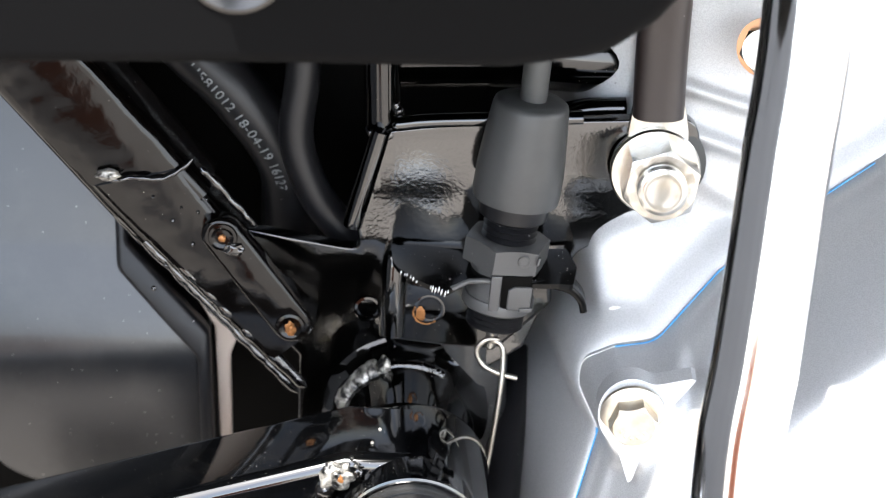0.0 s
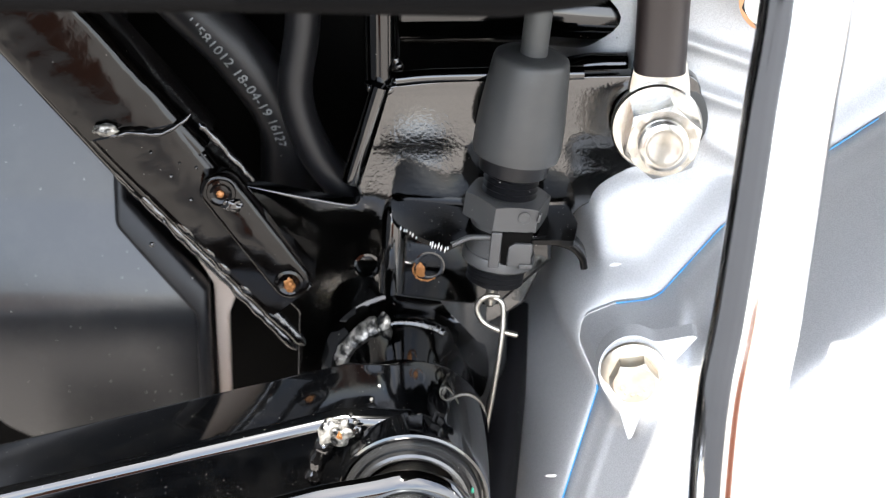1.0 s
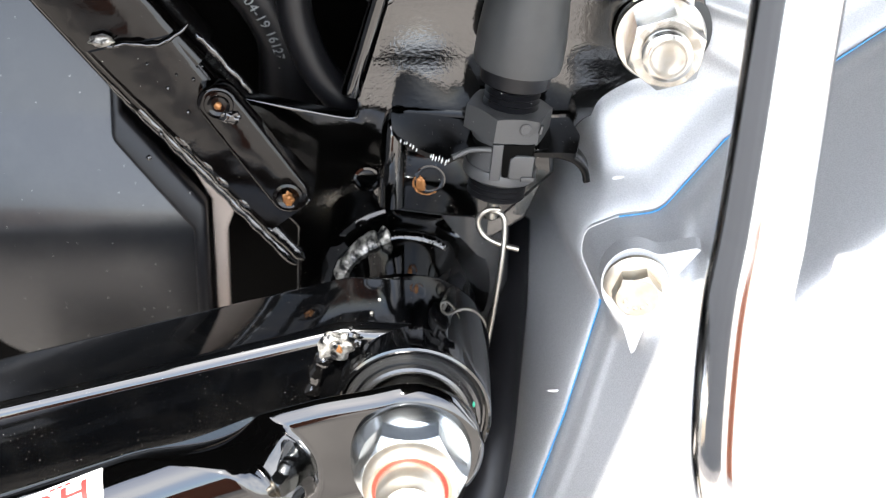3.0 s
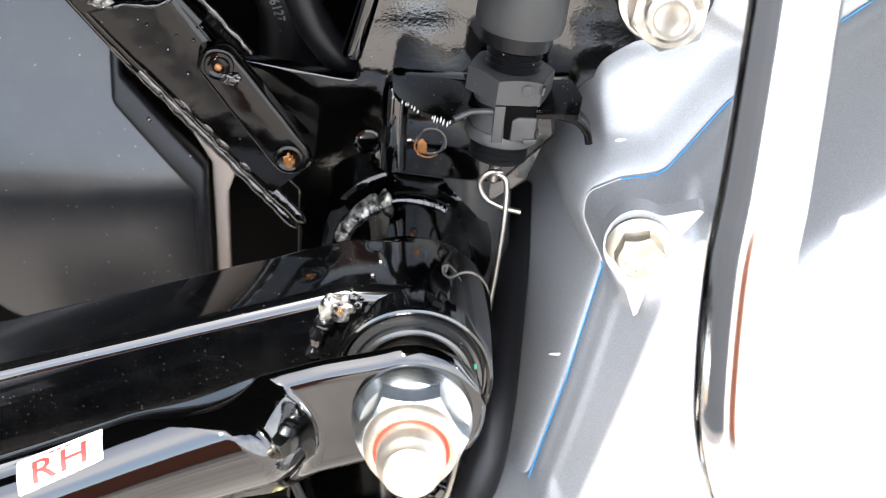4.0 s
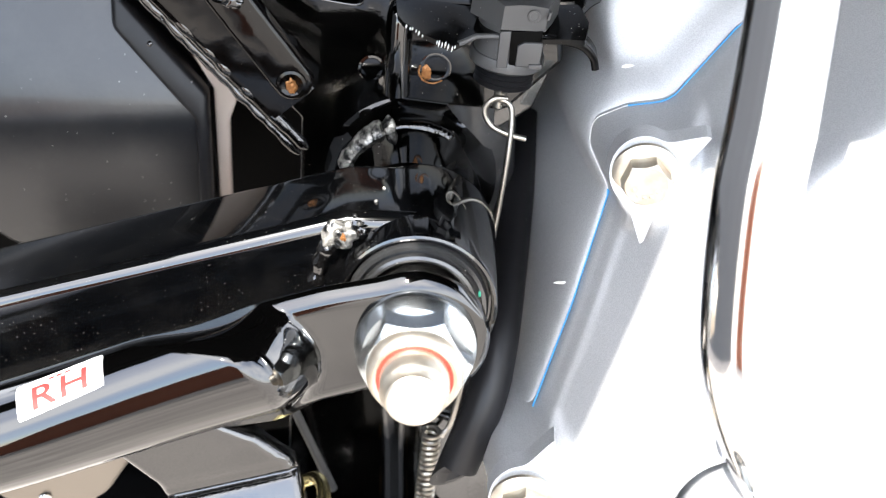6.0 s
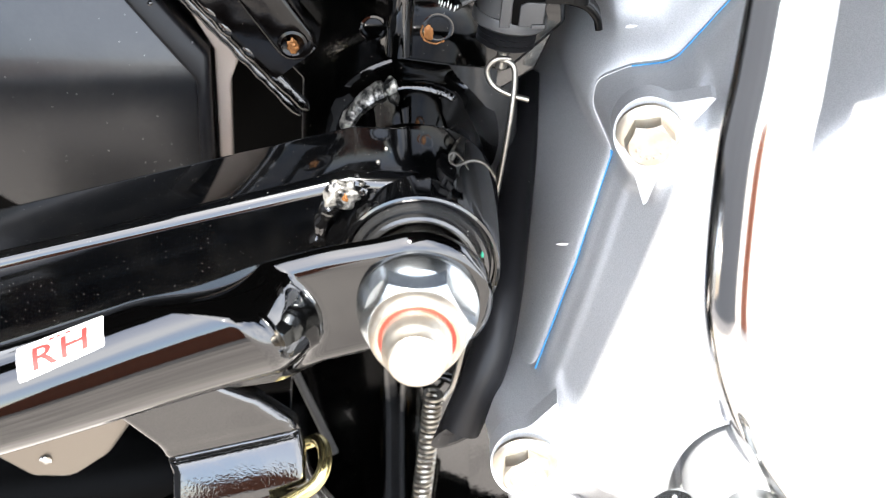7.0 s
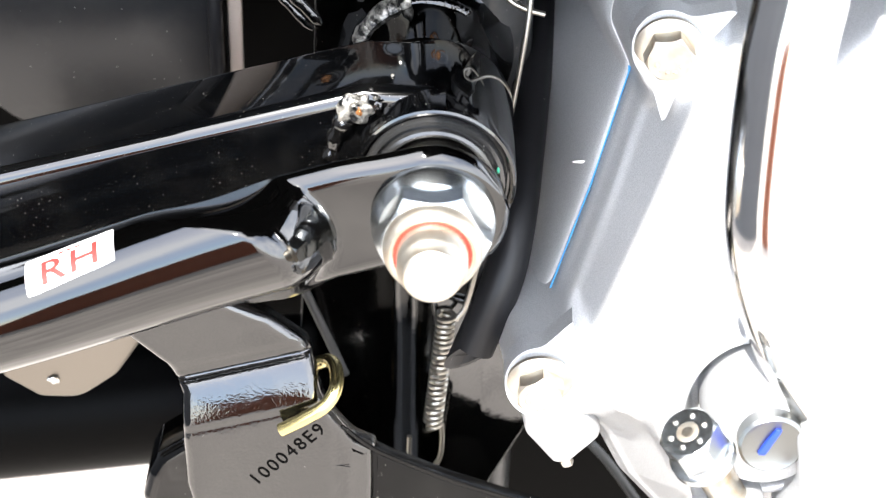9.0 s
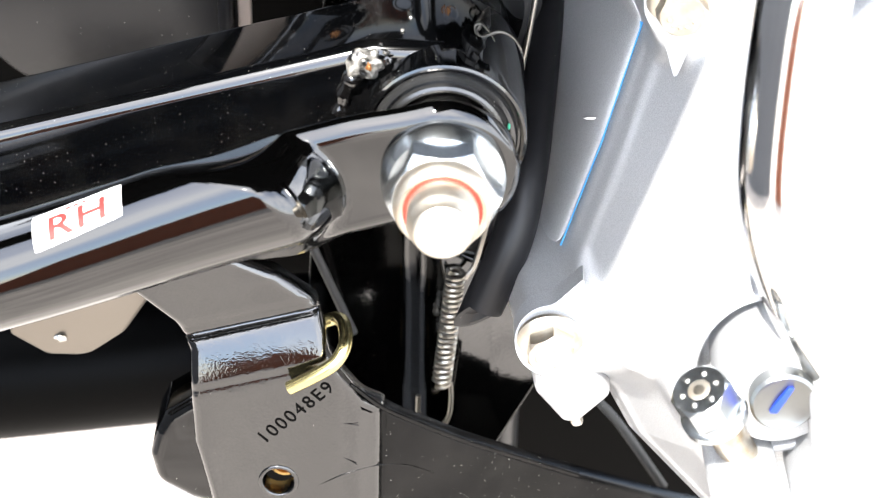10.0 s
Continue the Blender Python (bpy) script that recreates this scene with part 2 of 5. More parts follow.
concrete = material("sunlit_concrete", (0.4, 0.36, 0.31), 0.9)
ct = mixed(concrete, ramp(concrete, noise_of(concrete, 0.012, 6.0, 0.65), 0.36, 0.64), (0.42, 0.38, 0.335), (0.25, 0.225, 0.2))
link(concrete, ct.outputs["Result"], concrete.node_tree.nodes["Principled BSDF"].inputs["Base Color"])
relief(concrete, [(noise_of(concrete, 0.05, 5.0), 0.3, 2.0)])
slate = material("dark_reflection_wall", (0.03, 0.032, 0.035), 0.8)
sl = mixed(slate, noise_of(slate, 0.003, 6.0, 0.7), (0.09, 0.094, 0.1), (0.05, 0.052, 0.056))
link(slate, sl.outputs["Result"], slate.node_tree.nodes["Principled BSDF"].inputs["Base Color"])
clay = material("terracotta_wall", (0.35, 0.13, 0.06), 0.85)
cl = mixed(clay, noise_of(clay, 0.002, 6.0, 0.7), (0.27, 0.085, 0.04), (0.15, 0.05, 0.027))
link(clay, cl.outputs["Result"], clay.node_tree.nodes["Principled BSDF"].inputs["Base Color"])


# ---- building helpers: millimetres, z counted from 0.4 m above the ground ----
def P(x, y, z):
    return Vector((x / 1000.0, y / 1000.0, 0.4 + z / 1000.0))


def thing(name, at, label, category, group="", kind=""):
    ob = new(name)
    ob.empty_display_size = 0.01
    ob.location = P(*at)
    ob["base"] = list(ob.location)
    return tagged(ob, label, category, group, kind)


def part(name, bm, mat, parent, label="", sharp=38):
    base = Vector(parent["base"])
    bmesh.ops.recalc_face_normals(bm, faces=bm.faces)
    bmesh.ops.translate(bm, verts=bm.verts, vec=-base)
    me = bpy.data.meshes.new(name)
    bm.to_mesh(me)
    bm.free()
    me.polygons.foreach_set("use_smooth", [True] * len(me.polygons))
    me.set_sharp_from_angle(angle=radians(sharp))
    me.materials.append(mat)
    ob = new(name, me)
    ob.parent = parent
    ob["base"] = list(base)
    return tagged(ob, label)


def solo(name, bm, mat, at, label, category, group="", kind="", sharp=38):
    """A thing that is one mesh."""
    base = P(*at)
    bmesh.ops.recalc_face_normals(bm, faces=bm.faces)
    bmesh.ops.translate(bm, verts=bm.verts, vec=-base)
    me = bpy.data.meshes.new(name)
    bm.to_mesh(me)
    bm.free()
    me.polygons.foreach_set("use_smooth", [True] * len(me.polygons))
    me.set_sharp_from_angle(angle=radians(sharp))
    me.materials.append(mat)
    ob = new(name, me)
    ob.location = base
    ob["base"] = list(base)
    return tagged(ob, label, category, group, kind)


def glide(points, n=8):
    """A smooth line through the points."""
    pts = [Vector(p) for p in points]
    pts = [pts[0] * 2 - pts[1]] + pts + [pts[-1] * 2 - pts[-2]]
    out = []
    for i in range(1, len(pts) - 2):
        a, b, c, d = pts[i - 1:i + 3]
        for k in range(n):
            t = k / n
            out.append(0.5 * (2 * b + (c - a) * t + (2 * a - 5 * b + 4 * c - d) * t * t + (3 * b - a - 3 * c + d) * t ** 3))
    return out + [pts[-2]]


def sweep(bm, path, section, ref=None, cut=None, bore=0.0, lead=0.0):
    """Skin along a path in mm; section(s, i) gives offsets (u, v); u lies across ref and the path. cut: the last ring's slant."""
    pts = [Vector(p) for p in path]
    rings = []
    side = None
    for i, p in enumerate(pts):
        tan = (pts[min(i + 1, len(pts) - 1)] - pts[max(i - 1, 0)]).normalized()
        if ref is not None:
            u = tan.cross(Vector(ref)).normalized()
        else:
            if side is None:
                side = tan.orthogonal().normalized()
            u = (side - tan * side.dot(tan)).normalized()
            side = u
        v = u.cross(tan).normalized()
        ring = []
        for a, b in section(i / (len(pts) - 1), i):
            w = p + u * a + v * b
            if cut is not None and i == len(pts) - 1:
                w = w + tan * (a * cut[0] + b * cut[1])
            if lead and i == 0:
                w = w + tan * (a * lead)
            ring.append(bm.verts.new(P(*w)))
        rings.append(ring)
    if bore:
        mouth = sum((v.co for v in rings[-1]), Vector()) / len(rings[-1])
        back = P(*pts[-5]) - P(*pts[-1])
        rings.append([bm.verts.new(mouth + (v.co - mouth) * bore) for v in rings[-1]])
        rings.append([bm.verts.new(v.co + back) for v in rings[-1]])
    n = len(rings[0])
    for r0, r1 in zip(rings, rings[1:]):
        for k in range(n):
            bm.faces.new((r0[k], r0[(k + 1) % n], r1[(k + 1) % n], r1[k]))
    bm.faces.new(rings[0][::-1])
    bm.faces.new(rings[-1])
    return bm


def ring_of(r, n=20):
    return [(r * math.cos(2 * math.pi * k / n), r * math.sin(2 * math.pi * k / n)) for k in range(n)]


def pipe(path, r, n=20, bm=None, cut=None):
    bm = bm or bmesh.new()
    fn = r if callable(r) else (lambda s: r)
    return sweep(bm, path, lambda s, i: ring_of(fn(s), n), cut=cut)


def box_ring(w, h, r, n=4):
    """A rectangle w by h with rounded corners."""
    out = []
    for cx, cy, a0 in ((w / 2 - r, h / 2 - r, 0), (-w / 2 + r, h / 2 - r, 90), (-w / 2 + r, -h / 2 + r, 180), (w / 2 - r, -h / 2 + r, 270)):
        for k in range(n + 1):
            a = radians(a0 + 90 * k / n)
            out.append((cx + r * math.cos(a), cy + r * math.sin(a)))
    return out


def super_ring(a, b, e, n=40):
    out = []
    for k in range(n):
        t = 2 * math.pi * (k + 0.5) / n
        c, s = math.cos(t), math.sin(t)
        out.append((a * math.copysign(abs(c) ** (2 / e), c), b * math.copysign(abs(s) ** (2 / e), s)))
    return out


def rounded(points, radius, n=5):
    """Corners of a closed outline (x, z) or (x, z, r) rounded."""
    out = []
    m = len(points)
    for i in range(m):
        a, b, c = (Vector(points[k % m][:2]) for k in (i - 1, i, i + 1))
        r = points[i][2] if len(points[i]) > 2 else radius
        p, q = (a - b), (c - b)
        lp, lq = p.length, q.length
        p.normalize(), q.normalize()
        cosang = max(-0.999, min(0.999, p.dot(q)))
        half = math.acos(cosang) / 2
        cutd = min(r / math.tan(half), lp * 0.48, lq * 0.48) if r > 0 else 0
        if cutd < 1e-4:
            out.append(b)
            continue
        s, e = b + p * cutd, b + q * cutd
        for k in range(n + 1):
            t = k / n
            out.append(s * (1 - t) ** 2 + b * 2 * t * (1 - t) + e * t * t)
    return out


def slab(outline, y0, y1, bevel=0.6, bm=None, segs=3, holes=()):
    """An upright sheet between depths y0 (front) and y1, with its front edge rounded over."""
    bm = bm or bmesh.new()
    pts = [Vector(p[:2]) for p in outline]
    area = sum(a.x * b.y - b.x * a.y for a, b in zip(pts, pts[1:] + pts[:1]))
    if area < 0:
        pts.reverse()
    m = len(pts)
    norm = []
    for i in range(m):
        e0, e1 = (pts[i] - pts[i - 1]).normalized(), (pts[(i + 1) % m] - pts[i]).normalized()
        n0, n1 = Vector((-e0.y, e0.x)), Vector((-e1.y, e1.x))
        k = n0 + n1
        norm.append(k / max(0.4, k.dot(n0)) if k.length > 1e-6 else n0)
    rings = [[bm.verts.new(P(p.x, y1, p.y)) for p in pts]]
    for k in range(segs + 1):
        a = math.pi / 2 * k / segs
        inset, depth = bevel * (1 - math.cos(a)), bevel * (1 - math.sin(a))
        rings.append([bm.verts.new(P(p.x + n.x * inset, y0 + depth, p.y + n.y * inset)) for p, n in zip(pts, norm)])
    for r0, r1 in zip(rings, rings[1:]):
        for k in range(m):
            bm.faces.new((r0[k], r0[(k + 1) % m], r1[(k + 1) % m], r1[k]))
    if not holes:
        bm.faces.new(rings[-1])
        bm.faces.new(rings[0][::-1])
    else:
        for ring, y in ((rings[-1], y0), (rings[0], y1)):
            edges = [bm.edges.get((ring[k], ring[(k + 1) % m])) for k in range(m)]
            for cx, cz, r in holes:
                hv = [bm.verts.new(P(cx + r * math.cos(2 * math.pi * k / 24), y, cz + r * math.sin(2 * math.pi * k / 24))) for k in range(24)]
                edges += [bm.edges.new((hv[k], hv[(k + 1) % 24])) for k in range(24)]
            bmesh.ops.triangle_fill(bm, use_beauty=True, edges=edges)
        for cx, cz, r in holes:
            f = [bm.verts.new(P(cx + r * math.cos(2 * math.pi * k / 24), y0, cz + r * math.sin(2 * math.pi * k / 24))) for k in range(24)]
            g = [bm.verts.new(P(cx + r * math.cos(2 * math.pi * k / 24), y1, cz + r * math.sin(2 * math.pi * k / 24))) for k in range(24)]
            for k in range(24):
                bm.faces.new((f[k], g[k], g[(k + 1) % 24], f[(k + 1) % 24]))
        bmesh.ops.remove_doubles(bm, verts=bm.verts, dist=1e-6)
    return bm


def lathe(profile, at, axis=(0, -1, 0), n=40, bm=None, sides=None, turn=0.0):
    """profile: (distance along the axis, radius) in mm, closed at both ends; sides: n-gon instead of a round."""
    bm = bm or bmesh.new()
    ax = Vector(axis).normalized()
    u = (Vector((1, 0, 0)) - ax * ax.x).normalized() if abs(ax.x) < 0.9 else Vector((0, 1, 0)).cross(ax).normalized()
    v = ax.cross(u)
    at = Vector(at)
    n = sides or n
    rings = []
    for d, r in profile:
        ring = []
        for k in range(n):
            a = 2 * math.pi * k / n + radians(turn)
            w = at + ax * d + u * (r * math.cos(a)) + v * (r * math.sin(a))
            ring.append(bm.verts.new(P(*w)))
        rings.append(ring)
    for r0, r1 in zip(rings, rings[1:]):
        for k in range(n):
            bm.faces.new((r0[k], r0[(k + 1) % n], r1[(k + 1) % n], r1[k]))
    bm.faces.new(rings[0][::-1])
    bm.faces.new(rings[-1])
    return bm


def hexagon(d0, d1, flats, at, axis=(0, -1, 0), turn=0.0, chamfer=0.0, bm=None):
    """A hex head whose outer corners are turned off round."""
    bm = bm or bmesh.new()
    n, r = 48, flats / math.sqrt(3)
    ax = Vector(axis).normalized()
    u = (Vector((1, 0, 0)) - ax * ax.x).normalized()
    v = ax.cross(u)
    at = Vector(at)

    def reach(k):
        a = 2 * math.pi * k / n
        b = (a % (math.pi / 3)) - math.pi / 6
        return (flats / 2) / math.cos(b)
    rings = []
    cone = r - flats / 2 + 0.15
    for d, top in ((d0, 0), (d1 - chamfer, 1), (d1 - chamfer * 0.5, 2), (d1, 3), (d1, 4)):
        ring = []
        for k in range(n):
            rr = reach(k)
            if top == 1:
                d_here = d1 - chamfer * max(0.0, (rr - flats / 2) / max(cone, 1e-6))
            elif top == 2:
                lim = (flats / 2 + rr) / 2
                d_here, rr = d1 - chamfer * max(0.0, (lim - flats / 2) / max(cone, 1e-6)), lim
            elif top == 3:
                d_here, rr = d1, flats / 2 * 0.985
            elif top == 4:
                d_here, rr = d1, flats / 2 * 0.7
            else:
                d_here = d
            a = 2 * math.pi * k / n + radians(turn)
            ring.append(bm.verts.new(P(*(at + ax * d_here + u * (rr * math.cos(a)) + v * (rr * math.sin(a))))))
        rings.append(ring)
    for r0, r1 in zip(rings, rings[1:]):
        for k in range(n):
            bm.faces.new((r0[k], r0[(k + 1) % n], r1[(k + 1) % n], r1[k]))
    bm.faces.new(rings[0][::-1])
    bm.faces.new(rings[-1])
    return bm


def bead(path, r, seed, bm=None, lump=0.35, step=0.9, wob=0.5):
    """A painted weld bead: soft overlapping lumps along a path."""
    fine = glide(path, 10)
    count = len(fine)
    size = [r * (1 + lump * noise.noise(Vector((i * 0.33, seed * 7.3, 0))) + 0.1 * math.sin(i * step + seed)) for i in range(count)]
    fine = [p + Vector([noise.noise(Vector((i * 0.25, seed + 11.0 * k, 4.0))) for k in range(3)]) * r * wob for i, p in enumerate(fine)]
    return sweep(bm or bmesh.new(), fine, lambda s, i: ring_of(max(0.15 * r, size[i] * min(1.0, 0.35 + 0.4 * min(i, count - 1 - i))), 16))


def blob(at, size, seed, bm=None, rough=0.25, fine=0.0):
    """A lump of weld metal."""
    bm = bm or bmesh.new()
    made = bmesh.ops.create_icosphere(bm, subdivisions=4 if fine else 3, radius=1.0)["verts"]
    for v in made:
        k = 1 + rough * noise.noise(v.co * 1.7 + Vector((seed * 3.1, seed, 0))) + fine * noise.noise(v.co * 5.0 + Vector((seed, 2.0, 0)))
        v.co = P(at[0] + v.co.x * size[0] * k, at[1] + v.co.y * size[1] * k, at[2] + v.co.z * size[2] * k)
    return bm


def helix(at, axis, r, wire, turns, length, n=14):
    ax = Vector(axis).normalized()
    u = ax.orthogonal().normalized()
    v = ax.cross(u)
    pts = []
    for k in range(int(turns * n) + 1):
        a = 2 * math.pi * k / n
        pts.append(Vector(at) + ax * (length * k / (turns * n)) + u * (r * math.cos(a)) + v * (r * math.sin(a)))
    return sweep(bmesh.new(), pts, lambda s, i: ring_of(wire, 7))


def letters(text, size, place, thick=0.02, spread=1.0, bold=0.0):
    """Mesh of a word in the built-in font; place(x, y) gives the point in mm and the outward normal. x runs along the word."""
    cu = bpy.data.curves.new("writing", "FONT")
    cu.body, cu.size, cu.align_x, cu.align_y, cu.space_character = text, size, "CENTER", "CENTER", spread
    cu.offset = bold
    ob = bpy.data.objects.new("writing", cu)
    scene.collection.objects.link(ob)
    bpy.context.view_layer.update()
    me = bpy.data.meshes.new_from_object(ob.evaluated_get(bpy.context.evaluated_depsgraph_get()))
    bm = bmesh.new()
    bm.from_mesh(me)
    bpy.data.objects.remove(ob)
    bpy.data.meshes.remove(me)
    for k in range(-14, 15):
        for no in ((0, 1, 0), (1, 0, 0)):
            bmesh.ops.bisect_plane(bm, geom=bm.verts[:] + bm.edges[:] + bm.faces[:], plane_co=Vector(no) * (k * size * 0.11 * (1 if no[1] else 4)), plane_no=no)
    bmesh.ops.triangulate(bm, faces=bm.faces)
    for v in bm.verts:
        p, nrm = place(v.co.x, v.co.y)
        v.co = P(*(Vector(p) + Vector(nrm) * thick))
    return bm


def bend(bm, shift, zs=(), xs=()):
    """Score an upright sheet along z and x lines and push it in depth by shift(x, z), all in mm."""
    for z in zs:
        if isinstance(z, tuple):
            bmesh.ops.bisect_plane(bm, geom=bm.verts[:] + bm.edges[:] + bm.faces[:], plane_co=P(z[0], 0, z[1]), plane_no=(-z[2], 0, 1))
            continue
        bmesh.ops.bisect_plane(bm, geom=bm.verts[:] + bm.edges[:] + bm.faces[:], plane_co=P(0, 0, z), plane_no=(0, 0, 1))
    for x in xs:
        bmesh.ops.bisect_plane(bm, geom=bm.verts[:] + bm.edges[:] + bm.faces[:], plane_co=P(x, 0, 0), plane_no=(1, 0, 0))
    for v in bm.verts:
        v.co.y += shift(v.co.x * 1000, (v.co.z - 0.4) * 1000) / 1000
    return bm


def prism_z(outline, z0, z1, bm=None):
    """A level sheet: outline (x, y), between heights z0 and z1."""
    bm = bm or bmesh.new()
    lo = [bm.verts.new(P(p[0], p[1], z0)) for p in outline]
    hi = [bm.verts.new(P(p[0], p[1], z1)) for p in outline]
    m = len(lo)
    for k in range(m):
        bm.faces.new((lo[k], lo[(k + 1) % m], hi[(k + 1) % m], hi[k]))
    bm.faces.new(lo[::-1])
    bm.faces.new(hi)
    return bm


def ease(t):
    t = np.clip(t, 0, 1)
    return t * t * (3 - 2 * t)


def round_over(t):
    t = np.clip(t, 0, 1)
    return np.sqrt(1 - (1 - t) ** 2)


def inside_distance(outline, X, Z):
    """Distance to a closed outline, positive inside."""
    best = np.full(X.shape, 1e9)
    inside = np.zeros(X.shape, bool)
    m = len(outline)
    for i in range(m):
        ax, az = outline[i][0], outline[i][1]
        bx, bz = outline[(i + 1) % m][0], outline[(i + 1) % m][1]
        dx, dz = bx - ax, bz - az
        t = np.clip(((X - ax) * dx + (Z - az) * dz) / (dx * dx + dz * dz + 1e-12), 0, 1)
        best = np.minimum(best, np.hypot(X - ax - t * dx, Z - az - t * dz))
        if abs(dz) > 1e-9:
            cross = ((az > Z) != (bz > Z)) & (X < dx * (Z - az) / dz + ax)
            inside ^= cross
    return np.where(inside, best, -best)


def casting(depth, x0, x1, z0, z1, step, keep, skew=0.0):
    """A cast face: depth(X, Z) on a fine net, kept where keep(X, Z) > 0."""
    xs, zs = np.arange(x0, x1 + step / 2, step), np.arange(z0, z1 + step / 2, step)
    X, Z = np.meshgrid(xs, zs)
    X = X + skew * (Z + 60)
    Y, K = depth(X, Z), keep(X, Z)
    verts = [P(a, b, c) for a, b, c in zip(X.ravel(), Y.ravel(), Z.ravel())]
    w = len(xs)
    faces = []
    for j in range(len(zs) - 1):
        for i in range(w - 1):
            if K[j, i] > 0 and K[j, i + 1] > 0 and K[j + 1, i] > 0 and K[j + 1, i + 1] > 0:
                faces.append((j * w + i, j * w + i + 1, (j + 1) * w + i + 1, (j + 1) * w + i))
    me = bpy.data.meshes.new("net")
    me.from_pydata(verts, [], faces)
    bm = bmesh.new()
    bm.from_mesh(me)
    bpy.data.meshes.remove(me)
    bmesh.ops.delete(bm, geom=[v for v in bm.verts if not v.link_faces], context="VERTS")
    return bm


# ---- setting ----
bm = bmesh.new()
bmesh.ops.create_grid(bm, x_segments=2, y_segments=2, size=60)
bmesh.ops.translate(bm, verts=bm.verts, vec=(0, 0, 0))
solo("ground", bm, concrete, (0, 0, -400), "sunlit beige concrete yard under the motorcycle", "ground", kind="structure")
# unseen stub, added and sized for the orange stripe reflected in the chrome
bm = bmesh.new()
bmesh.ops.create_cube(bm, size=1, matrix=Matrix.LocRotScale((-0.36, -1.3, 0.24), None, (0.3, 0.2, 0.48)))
solo("warm_reflection_stub", bm, clay, (0, -1200, -400), "short low terracotta stub out of view, added for warm reflections", "wall", kind="structure")

# unseen wall, added so left-facing metal reflects something dark
bm = bmesh.new()
bmesh.ops.create_cube(bm, size=1, matrix=Matrix.LocRotScale((-0.85, 0.85, 0.42), None, (0.2, 3.9, 0.84)))
solo("unseen_dark_wall", bm, slate, (-850, 850, -400), "plain dark wall out of view, added to darken reflections from the side", "wall", kind="structure")

# ---- motorcycle frame ----
frame_body = thing("motorcycle_frame", (0, 20, -60), "gloss black welded steel motorcycle frame", "frame")
PLATE_Y = 18
outline = rounded([(-46, -2.6, 2), (-23.5, -7.5, 1), (-18.2, -8.4, 3.0), (-19.2, -0.6, 2), (-11.5, 20.5, 2), (7.5, 22.5, 1), (38, 23, 2), (55, 24, 6), (55.6, 6, 9), (45, -1.5, 4),
                   (30, -8.5, 6), (25, -15.5, 3), (18, -32, 2), (9, -38, 2), (4, -80, 1), (6, -230, 1), (-44, -230, 2), (-38, -120, 3), (-34, -60, 3), (-33, -38, 2), (-49, -17, 2)], 1.0)
bm = slab(outline, PLATE_Y, PLATE_Y + 4, 0.45)


def gusset_shift(x, z):
    low = np.clip((-115 - z) / 10.0, 0, 1)
    turn = 0.2 * (x + 10) * float(ease((-62 - z) / 8.0)) if x < 6 else 0.0
    t = min(34.0, max(0.0, -5 - z))
    turn += 0.26 * t * t / (t + 5.0) * float(ease((-9 - x) / 8.0))
    return turn - 0.11 * max(0.0, z - 2) - 0.3 * (5 * low * low if low < 1 else -120 - z)


bend(bm, gusset_shift, xs=[5.9, -9, -10.5, -12, -13.5, -15, -17, -24, -32], zs=[2, 6, 12, 18, -5, -6.5, -8, -10, -12, -15, -19, -24, -30, -39, -62, -64, -66, -68, -70, -115, -117, -119, -121, -123, -125, -160])
part("gusset_plate", bm, peel, frame_body)
part("rolled_edge", pipe(glide([(-19.9, 18.6, -2.4), (-19.4, 18.4, -0.4), (-16.5, 18.0, 9), (-13.1, 17.0, 20.4)], 6), 2.2, 24), bar_black, frame_body)
part("rolled_edge", pipe(glide([(-10, 17.2, 21.6), (0, 17.2, 22.4), (30, 17.2, 23)], 6), 1.7, 18), bar_black, frame_body)
part("post", lathe([(0, 3.9), (80, 3.9)], (-13, 22, 20), (0, 0, 1), 24), gloss, frame_body)
part("weld", bead([(-16.6, 19, 20.5), (-14, 17, 18.8), (-11, 17, 19.4), (-9.4, 19, 22), (-10, 20, 26)], 1.0, 3), weld_black, frame_body)
part("weld_nub", lathe([(0, 3.2), (0.35, 2.9), (0.45, 2.4), (-0.2, 1.9), (-0.5, 0.4)], (-16.8, 18.1, -22.6), n=32), bar_black, frame_body)
part("down_tube", lathe([(0, 10.5), (210, 10.5)], (0.5, 27, -230), (0.02, 0, 1), 40), satin_dusty, frame_body)
part("cross_tube", pipe(glide([(-12.5, 38, 31), (20, 38, 31), (34, 38, 30), (70, 40, 27)], 5), 8.5, 32), gloss, frame_body)
part("curled_flange", pipe(glide([(17, 27, 18.6), (25, 27, 20.0), (32, 27, 21.4), (40, 27, 21.6)], 5), 2.6, 24), bar_black, frame_body)

D = Vector((0.621, 0, -0.783))
part("seat_rail", sweep(bmesh.new(), [Vector((-85.4, 20, 36.7)) - D * 80, Vector((-85.4, 20, 36.7)) + D * 44], lambda s, i: box_ring(20.6, 20, 2.6, 5), ref=(0, 1, 0)), rail_black, frame_body)
bm = sweep(bmesh.new(), [Vector((-85.2, 19.4, 36.8)) + D * (31.4 + 51.4 * k / 6) for k in range(7)],
           lambda s, i: box_ring(19.0 - 5 * s, 20, 3.0, 5), ref=(0, 1, 0), lead=0.5)
part("rail_sleeve", bm, rail_black, frame_body)
for off, r, seed in ((0.4, 1.5, 81), (-1.9, 1.2, 83)):
    part("weld", bead([Vector((-84.0, 11.0 + 0.3 * abs(off), 37.8)) + D * (33 + 60 * k / 6) + Vector((-6.6 + 0.3 * k, 0, -5.9 + 0.3 * k)) + Vector((0.783, 0, 0.621)) * off for k in range(7)], r, seed, lump=0.3, step=0.07, wob=0.25), weld_black, frame_body)
